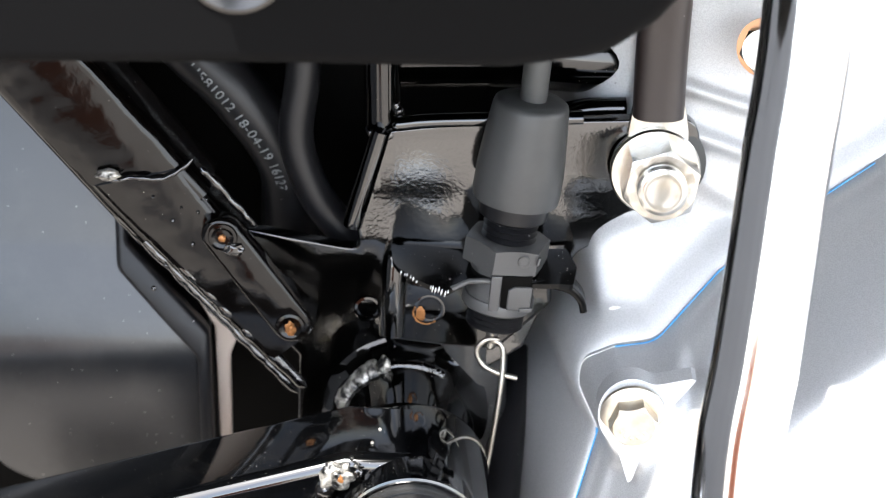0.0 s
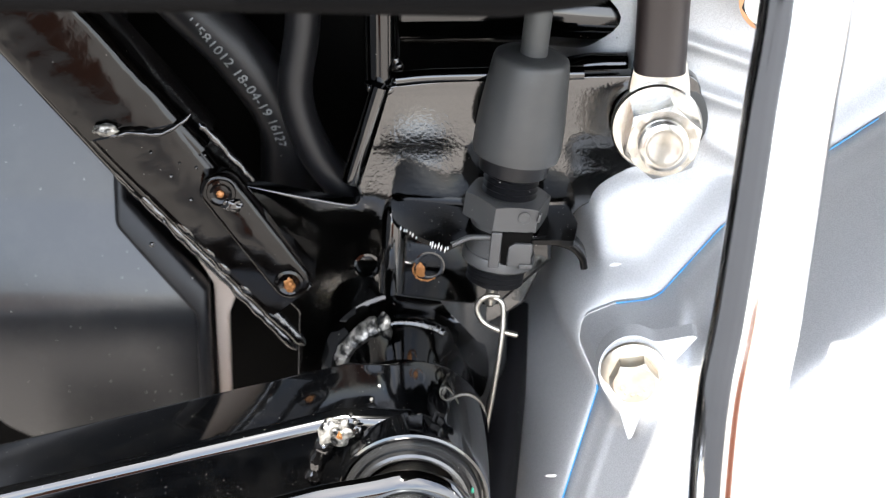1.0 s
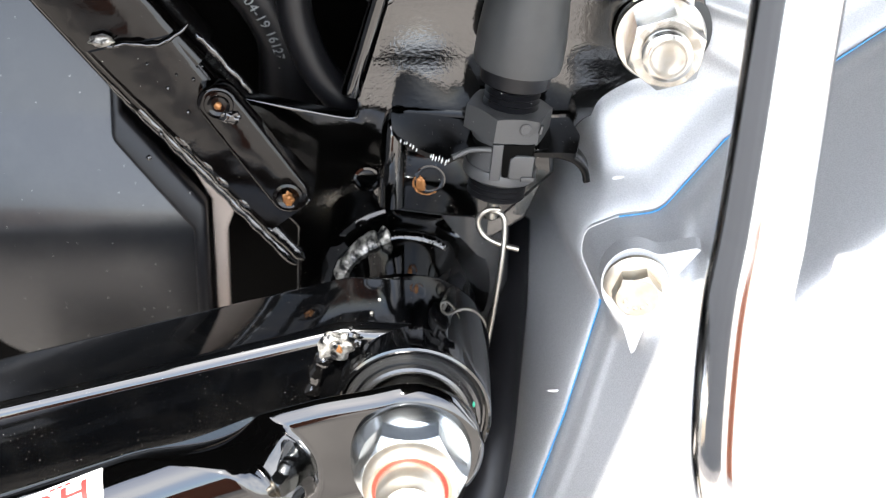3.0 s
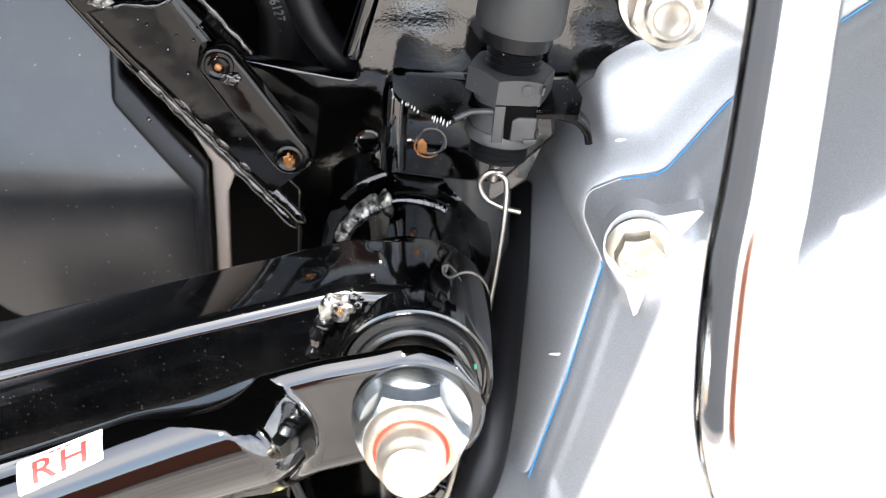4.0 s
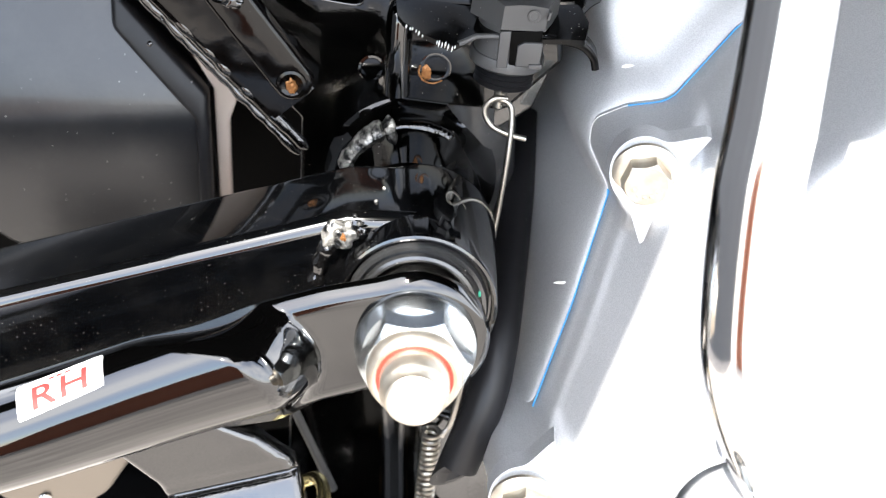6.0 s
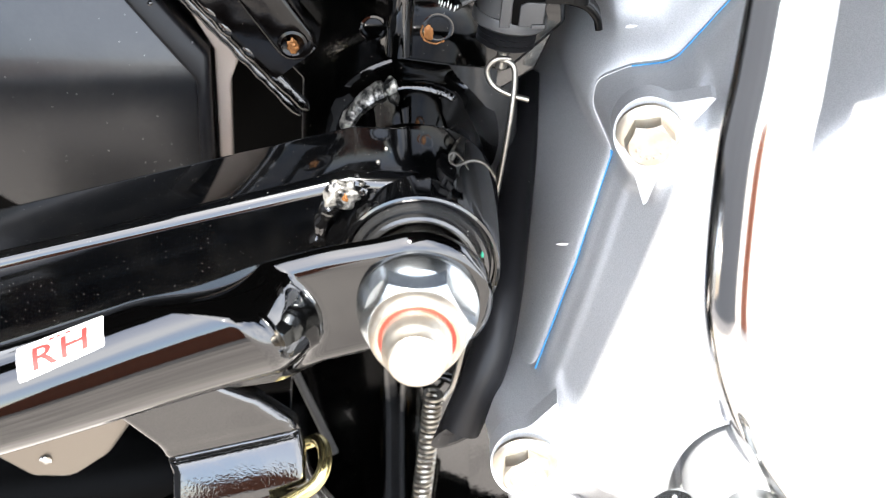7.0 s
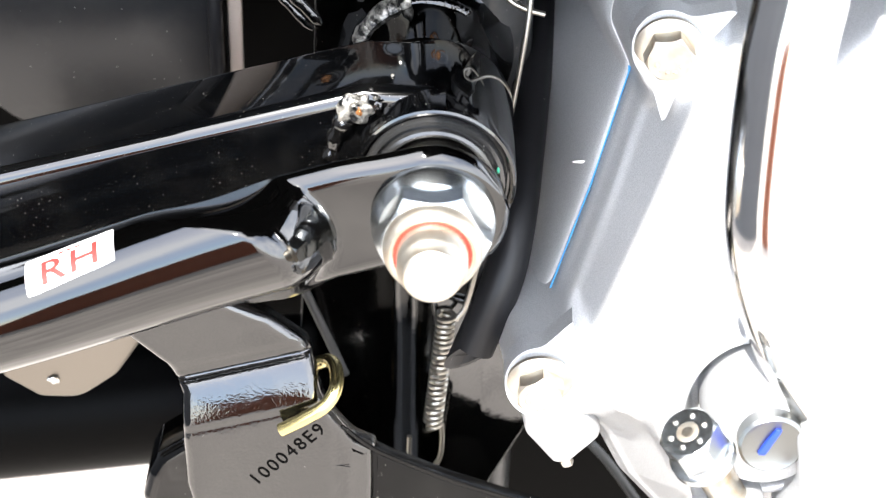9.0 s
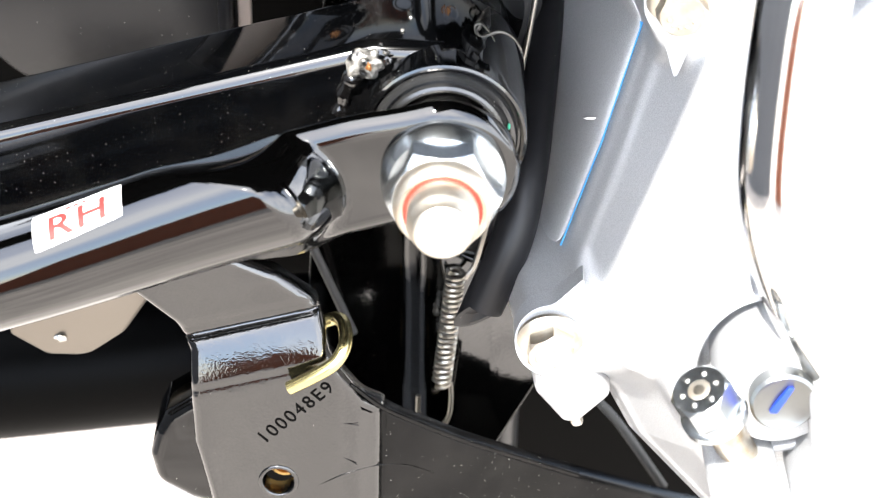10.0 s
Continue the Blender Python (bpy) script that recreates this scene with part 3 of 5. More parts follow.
part("weld", bead([(-72.5, 9.6, 13.6), (-70, 8.8, 12), (-66, 8.6, 12.8), (-61, 8.6, 12.4), (-57, 8.8, 13.6), (-53, 9.6, 16.6)], 0.5, 5, lump=0.3), weld_black, frame_body)
part("weld", blob((-71.2, 8.6, 13.4), (2.7, 1.3, 1.3), 4, rough=0.4), weld_pale, frame_body)
part("weld", bead([(-51.5, 10, 14.5), (-47.5, 10.5, 9.5), (-42.5, 11, 3), (-40.5, 12, 0)], 0.75, 7, lump=0.5), weld_black, frame_body)
for x, z, r, seed in ((-62, 8, .35, 1), (-58, 2.5, .4, 2), (-54, -3, .45, 3), (-60, -8, .5, 4), (-52.5, 4.5, .4, 5), (-63, -13.5, .6, 6), (-56, 5.5, .3, 8), (-50.5, 7.5, .35, 9)):
    part("weld_spatter", blob((x, 9.2, z), (r, r, r), seed), weld_black, frame_body)

# the stay welded on the rail with its two plugs
stay = thing("welded_stay", (-41, 6, -9), "narrow black steel stay welded on the frame rail, rusty weld plug", "bracket")
ends = [Vector((-47.4, 5.6, 0.4)), Vector((-33.0, 5.6, -20.6))]
dd = (ends[1] - ends[0]).normalized()
nn = Vector((-dd.z, 0, dd.x))
cap = []
for c, a0 in ((ends[0], 0), (ends[1], 180)):
    for k in range(11):
        a = radians(a0 + 180 * k / 10)
        cap.append(c + nn * 4.3 * math.cos(a) - dd * 4.3 * math.sin(a))
part("strip", slab([(p.x, p.z) for p in cap], 5.2, 9.5, 1.1), rail_black, stay)
part("weld", lathe([(0, 3.3), (0.5, 3.0), (0.6, 2.4), (0.2, 1.7), (0.1, 0.6)], (-47.0, 5.4, 0.4), n=28), rail_black, stay)
part("weld", blob((-47.2, 5.0, 0.2), (0.8, 0.5, 0.8), 12, rough=0.4), rust, stay, "rusty weld plug")
part("weld", blob((-44.6, 4.7, -2.2), (2.2, 0.8, 1.4), 19, rough=0.5), weld_black, stay)
part("weld", lathe([(0, 3.4), (0.6, 3.1), (0.8, 2.5), (0.3, 1.8), (0.2, 0.6)], (-33.2, 5.4, -20.8), n=28), rail_black, stay)
part("weld", blob((-33.2, 4.7, -21.0), (1.1, 0.8, 1.6), 13, rough=0.5), rust, stay, "orange rusty weld plug")
part("weld", bead([(-43.4, 6.2, 1.2), (-38.8, 6.2, -6), (-34.2, 6.2, -12.8), (-30.4, 6.2, -18.2)], 0.28, 15, lump=0.6), rust, stay, "rust-edged weld seam")

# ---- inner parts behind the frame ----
# flat black sheet added to close the view behind the frame
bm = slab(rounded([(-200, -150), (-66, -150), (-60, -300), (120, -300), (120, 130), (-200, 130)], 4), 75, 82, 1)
solo("inner_fender", bm, inner_black, (0, 78, -100), "black inner mudguard sheet closing the gaps behind the frame", "mudguard")
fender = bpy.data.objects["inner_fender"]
# unseen lip, added to keep the high sun off the deeper parts
part("shade_lip", prism_z([(-200, 30), (70, 30), (70, 76), (-200, 76)], 60, 64), inner_black, fender)

# added sheet whose colour paints the lit background between rim and rail
bm = slab(rounded([(-77, 8, 2), (-60, 8, 2), (-45, -30, 2), (-50.2, -44, 2), (-50.6, -66, 1), (-53.4, -66, 1), (-53.4, -36, 1)], 1), 36, 39, 0.6)
part("lit_backdrop", bm, taupe, fender, "taupe sheet painting in the lit background beside the rail")

# side panel beside the rail: upper half leans back, lower half upright
outline = rounded([(-74, 45, 3), (-73.4, -5, 2), (-74.0, -16, 3), (-55.2, -36.4, 4), (-54.6, -88, 6), (-82, -85, 10), (-104, -75, 16), (-135, -40, 20), (-150, 45, 3)], 3)
bm = slab(outline, 30, 42, 1.4)
bend(bm, lambda x, z: 0.17 * (math.sqrt((z + 40) ** 2 + 64) + z + 40) + 0.16 * max(0.0, -42 - z), zs=[-70, -60, -50, -46, -43, -40, -38, -36, -34, -32, -30, -27, -24, -21, -18, -14, -10, -5, 0, 10, 20])
side_box = solo("body_cowl", bm, cowl_black, (-100, 40, -80), "satin black plastic body cowl with scuffs behind the frame rail", "cowl", sharp=50)
bm = slab(rounded([(-72.6, 45, 1), (-72.6, -14.4, 2), (-54.0, -34.6, 3), (-54.0, -70, 2), (-57, -72, 2), (-57, -40.6, 4), (-75.2, -20.6, 4), (-75.6, -5, 2), (-75.4, 45, 1)], 2), 27.5, 31, 1.2)
bend(bm, lambda x, z: 0.17 * (math.sqrt((z + 40) ** 2 + 64) + z + 40), zs=[-50, -45, -40, -35, -30, -25, -20, -10, 0, 15])
part("rim", bm, plastic, side_box, "black raised rim")

hose = solo("rubber_hose", pipe(glide([(-76, 48, 60), (-61.5, 46, 35), (-46.5, 44, 19), (-36, 44, 2), (-35, 47, -20), (-24, 54, -34)], 10), 6.6, 28), hose_rubber, (-44, 46, -30), "black rubber hose with white printed code behind the frame", "hose")
curve_pts = glide([(-61.5, 46, 35), (-46.5, 44, 19), (-36, 44, 2), (-35.2, 46, -14)], 20)


def on_hose(x, y):
    f = min(max((24.6 + 0.9 * x) / 55.0, 0.0), 1.0) * (len(curve_pts) - 2)
    i = int(f)
    p = curve_pts[i].lerp(curve_pts[i + 1], f - i)
    tan = (curve_pts[i + 1] - curve_pts[i]).normalized()
    across = tan.cross(Vector((0, 1, 0))).normalized()
    a = -y / 6.6 + 0.25
    nrm = Vector((0, -1, 0)) * math.cos(a) + across * (-math.sin(a))
    return p + nrm * 6.62, nrm


part("printed_code", letters("H581012 18-04-19 16127", 3.4, on_hose, 0.03, 1.08), white_ink, hose, "white printed production code")
solo("breather_hose", pipe(glide([(-29, 34, 60), (-30.5, 31, 30), (-32.5, 30, 14), (-29, 30, 1), (-22, 31, -10), (-14, 33, -22)], 10), 3.9, 24), hose_rubber, (-20, 32, -15), "dark grey rubber breather hose curving behind the gusset", "hose")

# ---- plastic cover above the frame, run on upward out of view to cast shade ----
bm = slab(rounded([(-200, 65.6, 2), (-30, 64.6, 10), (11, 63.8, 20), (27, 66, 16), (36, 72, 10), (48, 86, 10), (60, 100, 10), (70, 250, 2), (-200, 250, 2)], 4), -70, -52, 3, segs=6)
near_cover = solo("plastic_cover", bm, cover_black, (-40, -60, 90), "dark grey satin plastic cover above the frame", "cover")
# unseen flare, added only to shade the upper right of the engine
bm = slab(rounded([(38, 116, 6), (50, 109, 8), (74, 103, 8), (84, 99, 6), (220, 97, 2), (220, 250, 2), (38, 250, 2)], 4), -68, -60, 2, segs=4)
bend(bm, lambda x, z: -36 * float(ease((x - 38) / 18.0)), xs=[38 + 1.5 * k for k in range(1, 13)])
part("shade_flare", bm, cover_black, near_cover)
# two unseen level sheets, added to block sun and sky; outline fits the shadow
part("shade_underside", prism_z([(-200, -53), (30, -53), (60, -60), (160, -60), (160, 90), (-200, 90)], 91, 97), cover_black, near_cover, "unseen black sheet added to shade the inner parts")
part("shade_overhang", prism_z([(-300, -122), (-132, -122), (-122, -62), (-50, -62), (-42, -150), (-39, -190), (-30, -184), (-24, -172), (-4, -145), (6, -130), (17, -115), (57, -120), (100, -112), (165, -95), (165, -56), (-300, -50)], 118, 124), cover_black, near_cover, "unseen black sheet shaped to cast the shade edge on the engine")
washer = thing("cover_screw", (-34.5, -70, 77), "bright dished metal screw in the plastic side cover", "screw")
part("cup", lathe([(0, 9.4), (1.0, 9.2), (1.5, 8.4), (0.8, 6.6), (0.2, 5.6)], (-34.0, -70.1, 83.4)), dull_ring, washer)
part("head", lathe([(0, 4.6), (2.0, 4.4), (2.6, 3.4)], (-34.0, -70.1, 83.4)), matte, washer)

# ---- switch bracket and brake light switch ----
hanger = thing("switch_bracket", (0, 12, -20), "black steel switch bracket with chipped front edge, welded to the gusset", "bracket")
part("back_plate", slab(rounded([(-11.6, -6.2, 4), (8, -7.4, 2), (24, -11, 2), (24, -20, 2), (12, -31.5, 3), (0, -30.4, 2), (-12.6, -28.6, 2)], 2), 15.2, PLATE_Y + 0.5, 0.9), gloss, hanger)
part("spot_weld", lathe([(0, 3.6), (0.1, 3.2), (0.06, 2.6), (-0.25, 1.6), (-0.3, 0.3)], (-3.0, 15.25, -21.4), n=28), bar_black, hanger)
part("spot_weld", bead([(-6.2, 15.0, -20.6), (-6.6, 15.0, -22.6), (-5.4, 15.0, -24.4), (-3.4, 15.0, -24.9), (-1.6, 15.0, -24.2)], 0.2, 24, lump=0.8), rust, hanger, "rust-edged spot weld")
part("spot_weld", blob((-5.0, 15.0, -22.4), (1.0, 0.22, 1.7), 22, rough=0.7), rust, hanger, "rusty spot weld")
part("fold", pipe(glide([(-9.4, 18.4, -8.0), (-10.2, 16.8, -9.4), (-10.6, 16.0, -12), (-11.0, 15.8, -18), (-11.4, 16.2, -27.6)], 6), 3.0, 28), bar_black, hanger)
front = [(-10.8, 6.0), (-9.6, 2.6), (-7.5, 1.0), (-5, 0.4), (-2, 0.0), (1, 0.0), (4, 1.4), (7, 2.4), (10, 2.8), (13, 4.6), (16, 4.6), (19, 2.0), (25, 2.0), (28, 3.0)]


def shelf_top(x, y):
    """Height of the shelf: its tongue curls down to the front and sags in the middle."""
    f = np.clip((16 - y) / 16.0, 0, 1)
    edge = np.interp(x, [-11, -8.3, -5.3, -2.3, 0.6, 3, 5.4, 9, 13, 25, 29], [-4.8, -5.9, -7.5, -8.8, -9.9, -9.2, -8.2, -8.4, -9.6, -9.6, -11.2])
    back = np.interp(x, [-11, -6, 8, 13, 29], [-6.0, -6.2, -7.8, -7.4, -7.2])
    return float(back + (edge - back) * f ** 1.6)


rim_line = rounded([(-11.4, 16.4)] + front + [(29, 9), (27, 16.4)], 0.8, 3)
bm = prism_z(rim_line, -1.0, 0.0)
for k in range(-10, 29):
    bmesh.ops.bisect_plane(bm, geom=bm.verts[:] + bm.edges[:] + bm.faces[:], plane_co=P(k, 0, 0), plane_no=(1, 0, 0))
for k in range(1, 16):
    bmesh.ops.bisect_plane(bm, geom=bm.verts[:] + bm.edges[:] + bm.faces[:], plane_co=P(0, k, 0), plane_no=(0, 1, 0))
for v in bm.verts:
    x, y, z = v.co.x * 1000, v.co.y * 1000, (v.co.z - 0.4) * 1000
    v.co.z = 0.4 + (shelf_top(x, y) + z * 1.1) / 1000
part("shelf", bm, shelf_black, hanger, sharp=50)
rnd = random.Random(31)
for x0, x1, count in ((-8.8, -5.8, 6), (-2.8, 0.9, 7)):
    for k in range(count):
        x = x0 + (x1 - x0) * (k + rnd.uniform(-0.2, 0.3)) / (count - 1)
        y = float(np.interp(x, [p[0] for p in front], [p[1] for p in front]))
        z = shelf_top(x, y) - 0.35 + rnd.uniform(-0.25, 0.25)
        h = rnd.uniform(0.35, 0.85)
        part("chipped_edge", pipe([(x - 0.22 * h, y - 0.05, z - h), (x, y - 0.25, z), (x + 0.22 * h, y + 0.05, z + h * 0.9)], lambda s: 0.05 + 0.17 * math.sin(math.pi * s), 7), pale, hanger, "bare chipped metal")
part("worn_edge", pipe([Vector((x, float(np.interp(x, [p[0] for p in front], [p[1] for p in front])) + 0.25, shelf_top(x, 2) - 0.5)) for x in [1.8 + 0.5 * k for k in range(18)]], 0.62, 10), nylon, hanger, "worn grey edge")
part("lip", sweep(bmesh.new(), glide([(18.0, 6.8, -9.6), (21, 6.8, -9.7), (24, 6.8, -10.2), (27.6, 6.8, -11.6), (29.8, 6.8, -14.2), (30.4, 6.8, -17.0)], 6), lambda s, i: box_ring(2.0 - 0.4 * s, 8.6 - 3.0 * s, 0.6, 4), ref=(0, 1, 0)), shelf_black, hanger)

switch = thing("brake_light_switch", (13, 10, -20), "black nylon rear brake light switch under a rubber boot", "switch")
AX = Vector((0.145, 0, 1.0)).normalized()
SB = (11.2, 10, -22)


def on_switch(profile, n=40):
    return lathe(profile, SB, AX, n)


def screw_turns(d0, pitch, count, low, high):
    """Profile of a rounded screw thread."""
    out = []
    for k in range(count * 6 + 1):
        out.append((d0 + pitch * k / 6.0, low + (high - low) * (0.5 - 0.5 * math.cos(2 * math.pi * k / 6.0))))
    return out


part("plunger", on_switch([(-6.5, 0.9), (-6, 1.3), (2, 1.3)], 16), wire_steel, switch)
part("thread", on_switch(screw_turns(-0.4, 1.25, 4, 5.2, 6.3)), plastic, switch)
part("ring", on_switch([(4.2, 5.6), (4.5, 7.4), (5.0, 7.9), (6.8, 7.9), (7.4, 7.6), (7.6, 7.0)]), nylon, switch)
part("body", on_switch([(7.4, 6.6), (7.5, 7.3), (14.8, 7.1), (15.2, 6.6)]), nylon, switch)
# black patch painting the shade of the recess around the latch
part("latch_recess_shade", slab([(12.2, -15.2), (18.4, -15.2), (19.2, -7.6), (12.6, -7.6)], 2.3, 5.0, 0.1), inner_black, switch)
part("latch_post", slab([(9.6, -15.6), (11.9, -15.6), (12.7, -7.4), (10.4, -7.4)], 2.0, 5, 0.25), nylon, switch)
part("latch", slab([(13.5, -15.2), (18.6, -15.2), (19.2, -10.0), (15.4, -9.8), (14.0, -10.6)], 1.7, 5, 0.3), nylon, switch)
part("latch_step", slab([(16.2, -15.6), (19.0, -15.6), (19.1, -14.6), (16.3, -14.6)], 1.3, 5, 0.2), nylon, switch)
nut_obj = part("hex_nut", hexagon(15.2, 20.8, 16.4, SB, AX, 12, 0.5), nylon, switch, sharp=16)
part("embossed_mark", lathe([(0, 1.4), (0.12, 1.3), (0.12, 0.9), (0.02, 0.8)], (17.3, 1.9, -4.0), n=20), nylon, nut_obj)
for x0 in (13.6, 20.4):
    part("embossed_mark", slab([(x0 - 0.5, -5.0), (x0 + 0.1, -5.0), (x0 + 0.5, -3.2), (x0, -3.2)], 1.88, 3, 0.08), nylon, nut_obj)
part("upper_thread", on_switch(screw_turns(20.4, 1.4, 5, 4.8, 6.0)), plastic, switch)
part("collar", on_switch([(25.8, 6.4), (26.2, 7.4), (30.4, 7.7), (30.8, 7.4)]), plastic, switch)
part("rubber_boot", on_switch([(30.2, 8.6), (30.0, 9.2), (31.5, 9.45), (37, 9.4), (42, 9.0), (47.5, 8.5), (51.0, 8.1), (51.9, 7.8), (52.3, 7.2), (52.4, 5.0), (52.6, 2.6)], 56), boot_rubber, switch)
part("cable_sleeve", pipe(glide([(18.9, 10, 29.5), (19.8, 10.5, 38), (21.6, 13, 50), (24, 20, 70)], 6), 2.9, 24), matte, switch)

# ---- spring of the brake switch ----
spring = thing("return_spring", (-4, 0, -120), "dull steel coil spring with long hooked wire", "spring")
loop = [(12.2, 6.5, -24.6), (9.4, 5.6, -24.2), (7.4, 5.6, -26.6), (8.6, 5.2, -30), (12.2, 4.8, -32), (16.2, 4.8, -33.2)]
part("hook_tail", pipe(glide(loop, 8), 0.62, 12), wire_steel, spring)
part("hook_wire", pipe(glide([(9.6, 6.2, -24.4), (12.4, 6, -25.4), (13.2, 5.2, -28.5), (12.2, 3, -38), (8.4, 1.6, -62), (1.6, -1.5, -97), (-1.6, -3, -104)], 10), 0.62, 12), wire_steel, spring)
part("coil", helix((-3.6, -3, -102.0), (-0.1, 0, -1), 1.8, 0.56, 22, 30.6), wire_steel, spring)
part("end_wire", pipe(glide([(-4.6, -3, -132), (-4.4, -3, -137), (-5.0, -3, -142), (-7.4, -3, -145.4), (-10.6, -3, -145), (-11.9, -3, -142), (-11.9, -3, -136)], 8), 0.55, 12), wire_steel, spring)

# ---- earth terminal bolt on the gusset lug ----
lug = thing("earth_terminal", (45, 8, 12), "zinc nut and washer clamping a cable terminal to the frame", "bolt")
part("black_washer", lathe([(0, 10.2), (1.6, 10.2), (1.9, 9.8)], (46.6, PLATE_Y, 12.8)), matte, lug)
part("terminal_plate", slab(rounded([(39, 10, 6), (39.5, 21, 1), (40.5, 27, 1), (51.5, 27, 1), (52.5, 21, 1), (53, 10, 6), (46, 4, 6)], 1), 14.8, 16.4, 0.3), zinc, lug)
part("washer", lathe([(0, 9.7), (1.2, 9.8), (1.7, 9.4), (1.9, 6.0)], (45.6, 15, 12.0)), zinc, lug)
part("hex_nut", hexagon(0, 8.2, 14.8, (46.2, 13.2, 11.8), (0, -1, 0), 18, 0.7), zinc, lug, sharp=16)
part("stud", lathe([(0, 5.3), (8.2, 5.3)] + [(8.2 + 0.35 * k, 5.3 if k % 2 else 4.8) for k in range(1, 8)] + [(11.0, 4.6), (11.2, 3.8), (10.9, 3.0), (10.9, 0.6)], (46.2, 13.2, 11.8)), zinc, lug)
part("shrink_sleeve", sweep(bmesh.new(), glide([(45.8, 15, 24.6), (46.0, 14.5, 40), (46.4, 13, 60), (46.4, 16, 95)], 6), lambda s, i: super_ring(5.5, 4.4, 2.6, 32), ref=(0, 1, 0)), brown_rubber, lug, "brownish black shrink sleeve")

# ---- swingarm ----
AXX, AXZ = -6.3, -50.0
arm = thing("swingarm", (-50, -20, -60), "gloss black box-section swingarm with dusty top and welded pivot", "swingarm")
slope = Vector((0.967, 0, 0.256))
start = Vector((-20, -18, -52.8))
bm = sweep(bmesh.new(), [start - slope * 150, start - slope * 70, start + slope * 4, Vector((-8.5, -18, -52.6))], lambda s, i: [(u, v - 0.09 * (19 - u)) for u, v in box_ring(38, 24, 2.8, 6)], ref=(0, 1, 0))
part("beam", bm, arm_gloss, arm)
part("pivot_housing", lathe([(0, 12), (0, 15.6), (0.4, 15.9), (1.4, 16.1), (31.4, 16.1), (32.0, 15.9), (32.2, 15.4), (31.9, 14.9), (30.4, 14.7), (30.2, 12)], (AXX, -5, AXZ), n=72), arm_gloss, arm)
part("dust_seal", lathe([(0, 14.2), (2.0, 14.2), (2.9, 13.8), (3.0, 13.0), (2.2, 12.7), (2.2, 12.2), (3.6, 12.0), (3.9, 11.4), (3.6, 10.8), (0.5, 10.6)], (AXX, -34.6, AXZ), n=64), seal_rubber, arm, "black rubber dust seal")
part("spacer", lathe([(0, 9.6), (11, 9.6)], (AXX, -35, AXZ)), zinc, arm)
part("weld", blob((-21.6, -31.6, -36.8), (3.3, 2.2, 3.0), 41, rough=0.45, fine=0.05), weld_pale, arm)
part("weld", bead([(-23.2, -31.4, -38.5), (-25.6, -31.0, -43), (-27.0, -30.6, -49)], 1.6, 42, lump=0.35), weld_black, arm)
part("weld", blob((-17.2, -33.4, -35.2), (0.9, 0.7, 0.9), 48, rough=0.4), weld_black, arm)
part("weld", blob((-20.8, -34.0, -36.2), (0.5, 0.4, 0.8), 44, rough=0.7), rust, arm, "rusty weld crater")
boss = part("inner_boss", lathe([(-10, 19.6), (0, 19.0), (0.8, 17.8), (2.2, 16.6), (4.5, 15.4), (8, 14.7), (14, 14.3), (22, 14.0)], (-8.6, 17.8, -48.4), n=72), gloss, arm)


def round_boss(r, y, turns):
    return [(-8.6 + r * math.cos(radians(k)), y, -48.4 + r * math.sin(radians(k))) for k in turns]


part("weld", bead(round_boss(14.4, 12.2, range(112, 46, -6)), 1.7, 46, lump=0.06, step=0.1, wob=0.12), bar_black, boss, "smooth painted weld lip")
part("weld", blob(round_boss(16.0, 10.6, [106])[0], (1.5, 1.4, 2.2), 57, rough=0.4), weld_pale, boss)
part("weld", bead(round_boss(14.0, 12.2, range(160, 106, -6)), 2.9, 71, lump=0.2, step=0.1, wob=0.15), weld_pale, boss, "pale streaked weld bead")
for x, y, z, r in ((-17.6, -32.4, -33.8, 0.6), (-17.0, -33.0, -35.2, 0.7), (-18.6, -31.6, -32.6, 0.5), (-14.6, -24, -33.2, 0.4), (-13.2, -18, -33.4, 0.35)):
    part("weld_spatter", blob((x, y, z), (r, r, r), int(-10 * x)), weld_pale, arm)
part("paint_dot", blob((6.1, -37.9, -46.6), (0.28, 0.2, 0.7), 3), green_ink, arm, "green paint dot")

# ---- footrest bar with its flattened end ----
bar = thing("footrest_bar", (-60, -56, -66), "gloss black bent tube with flattened bolted end", "bar")
BAR_DIR = Vector((0.9587, 0, 0.2846))
reach = [-94 + 3.0 * k for k in range(34)] + [7 + 0.4 * k for k in range(100)] + [47 + 0.5 * k for k in range(44)]
line = [Vector((-60, -57, -60.6)) + BAR_DIR * q for q in reach]
# the round tube stops in a blunt nose; behind it runs the pressed flat with rolled edges


def bar_shape(q):
    lean = float(ease((q + 40) / 70.0))
    return 0.2 + 3.0 * lean, 0.0, 10.6 + 0.6 * lean, 10.6 - 2.0 * lean


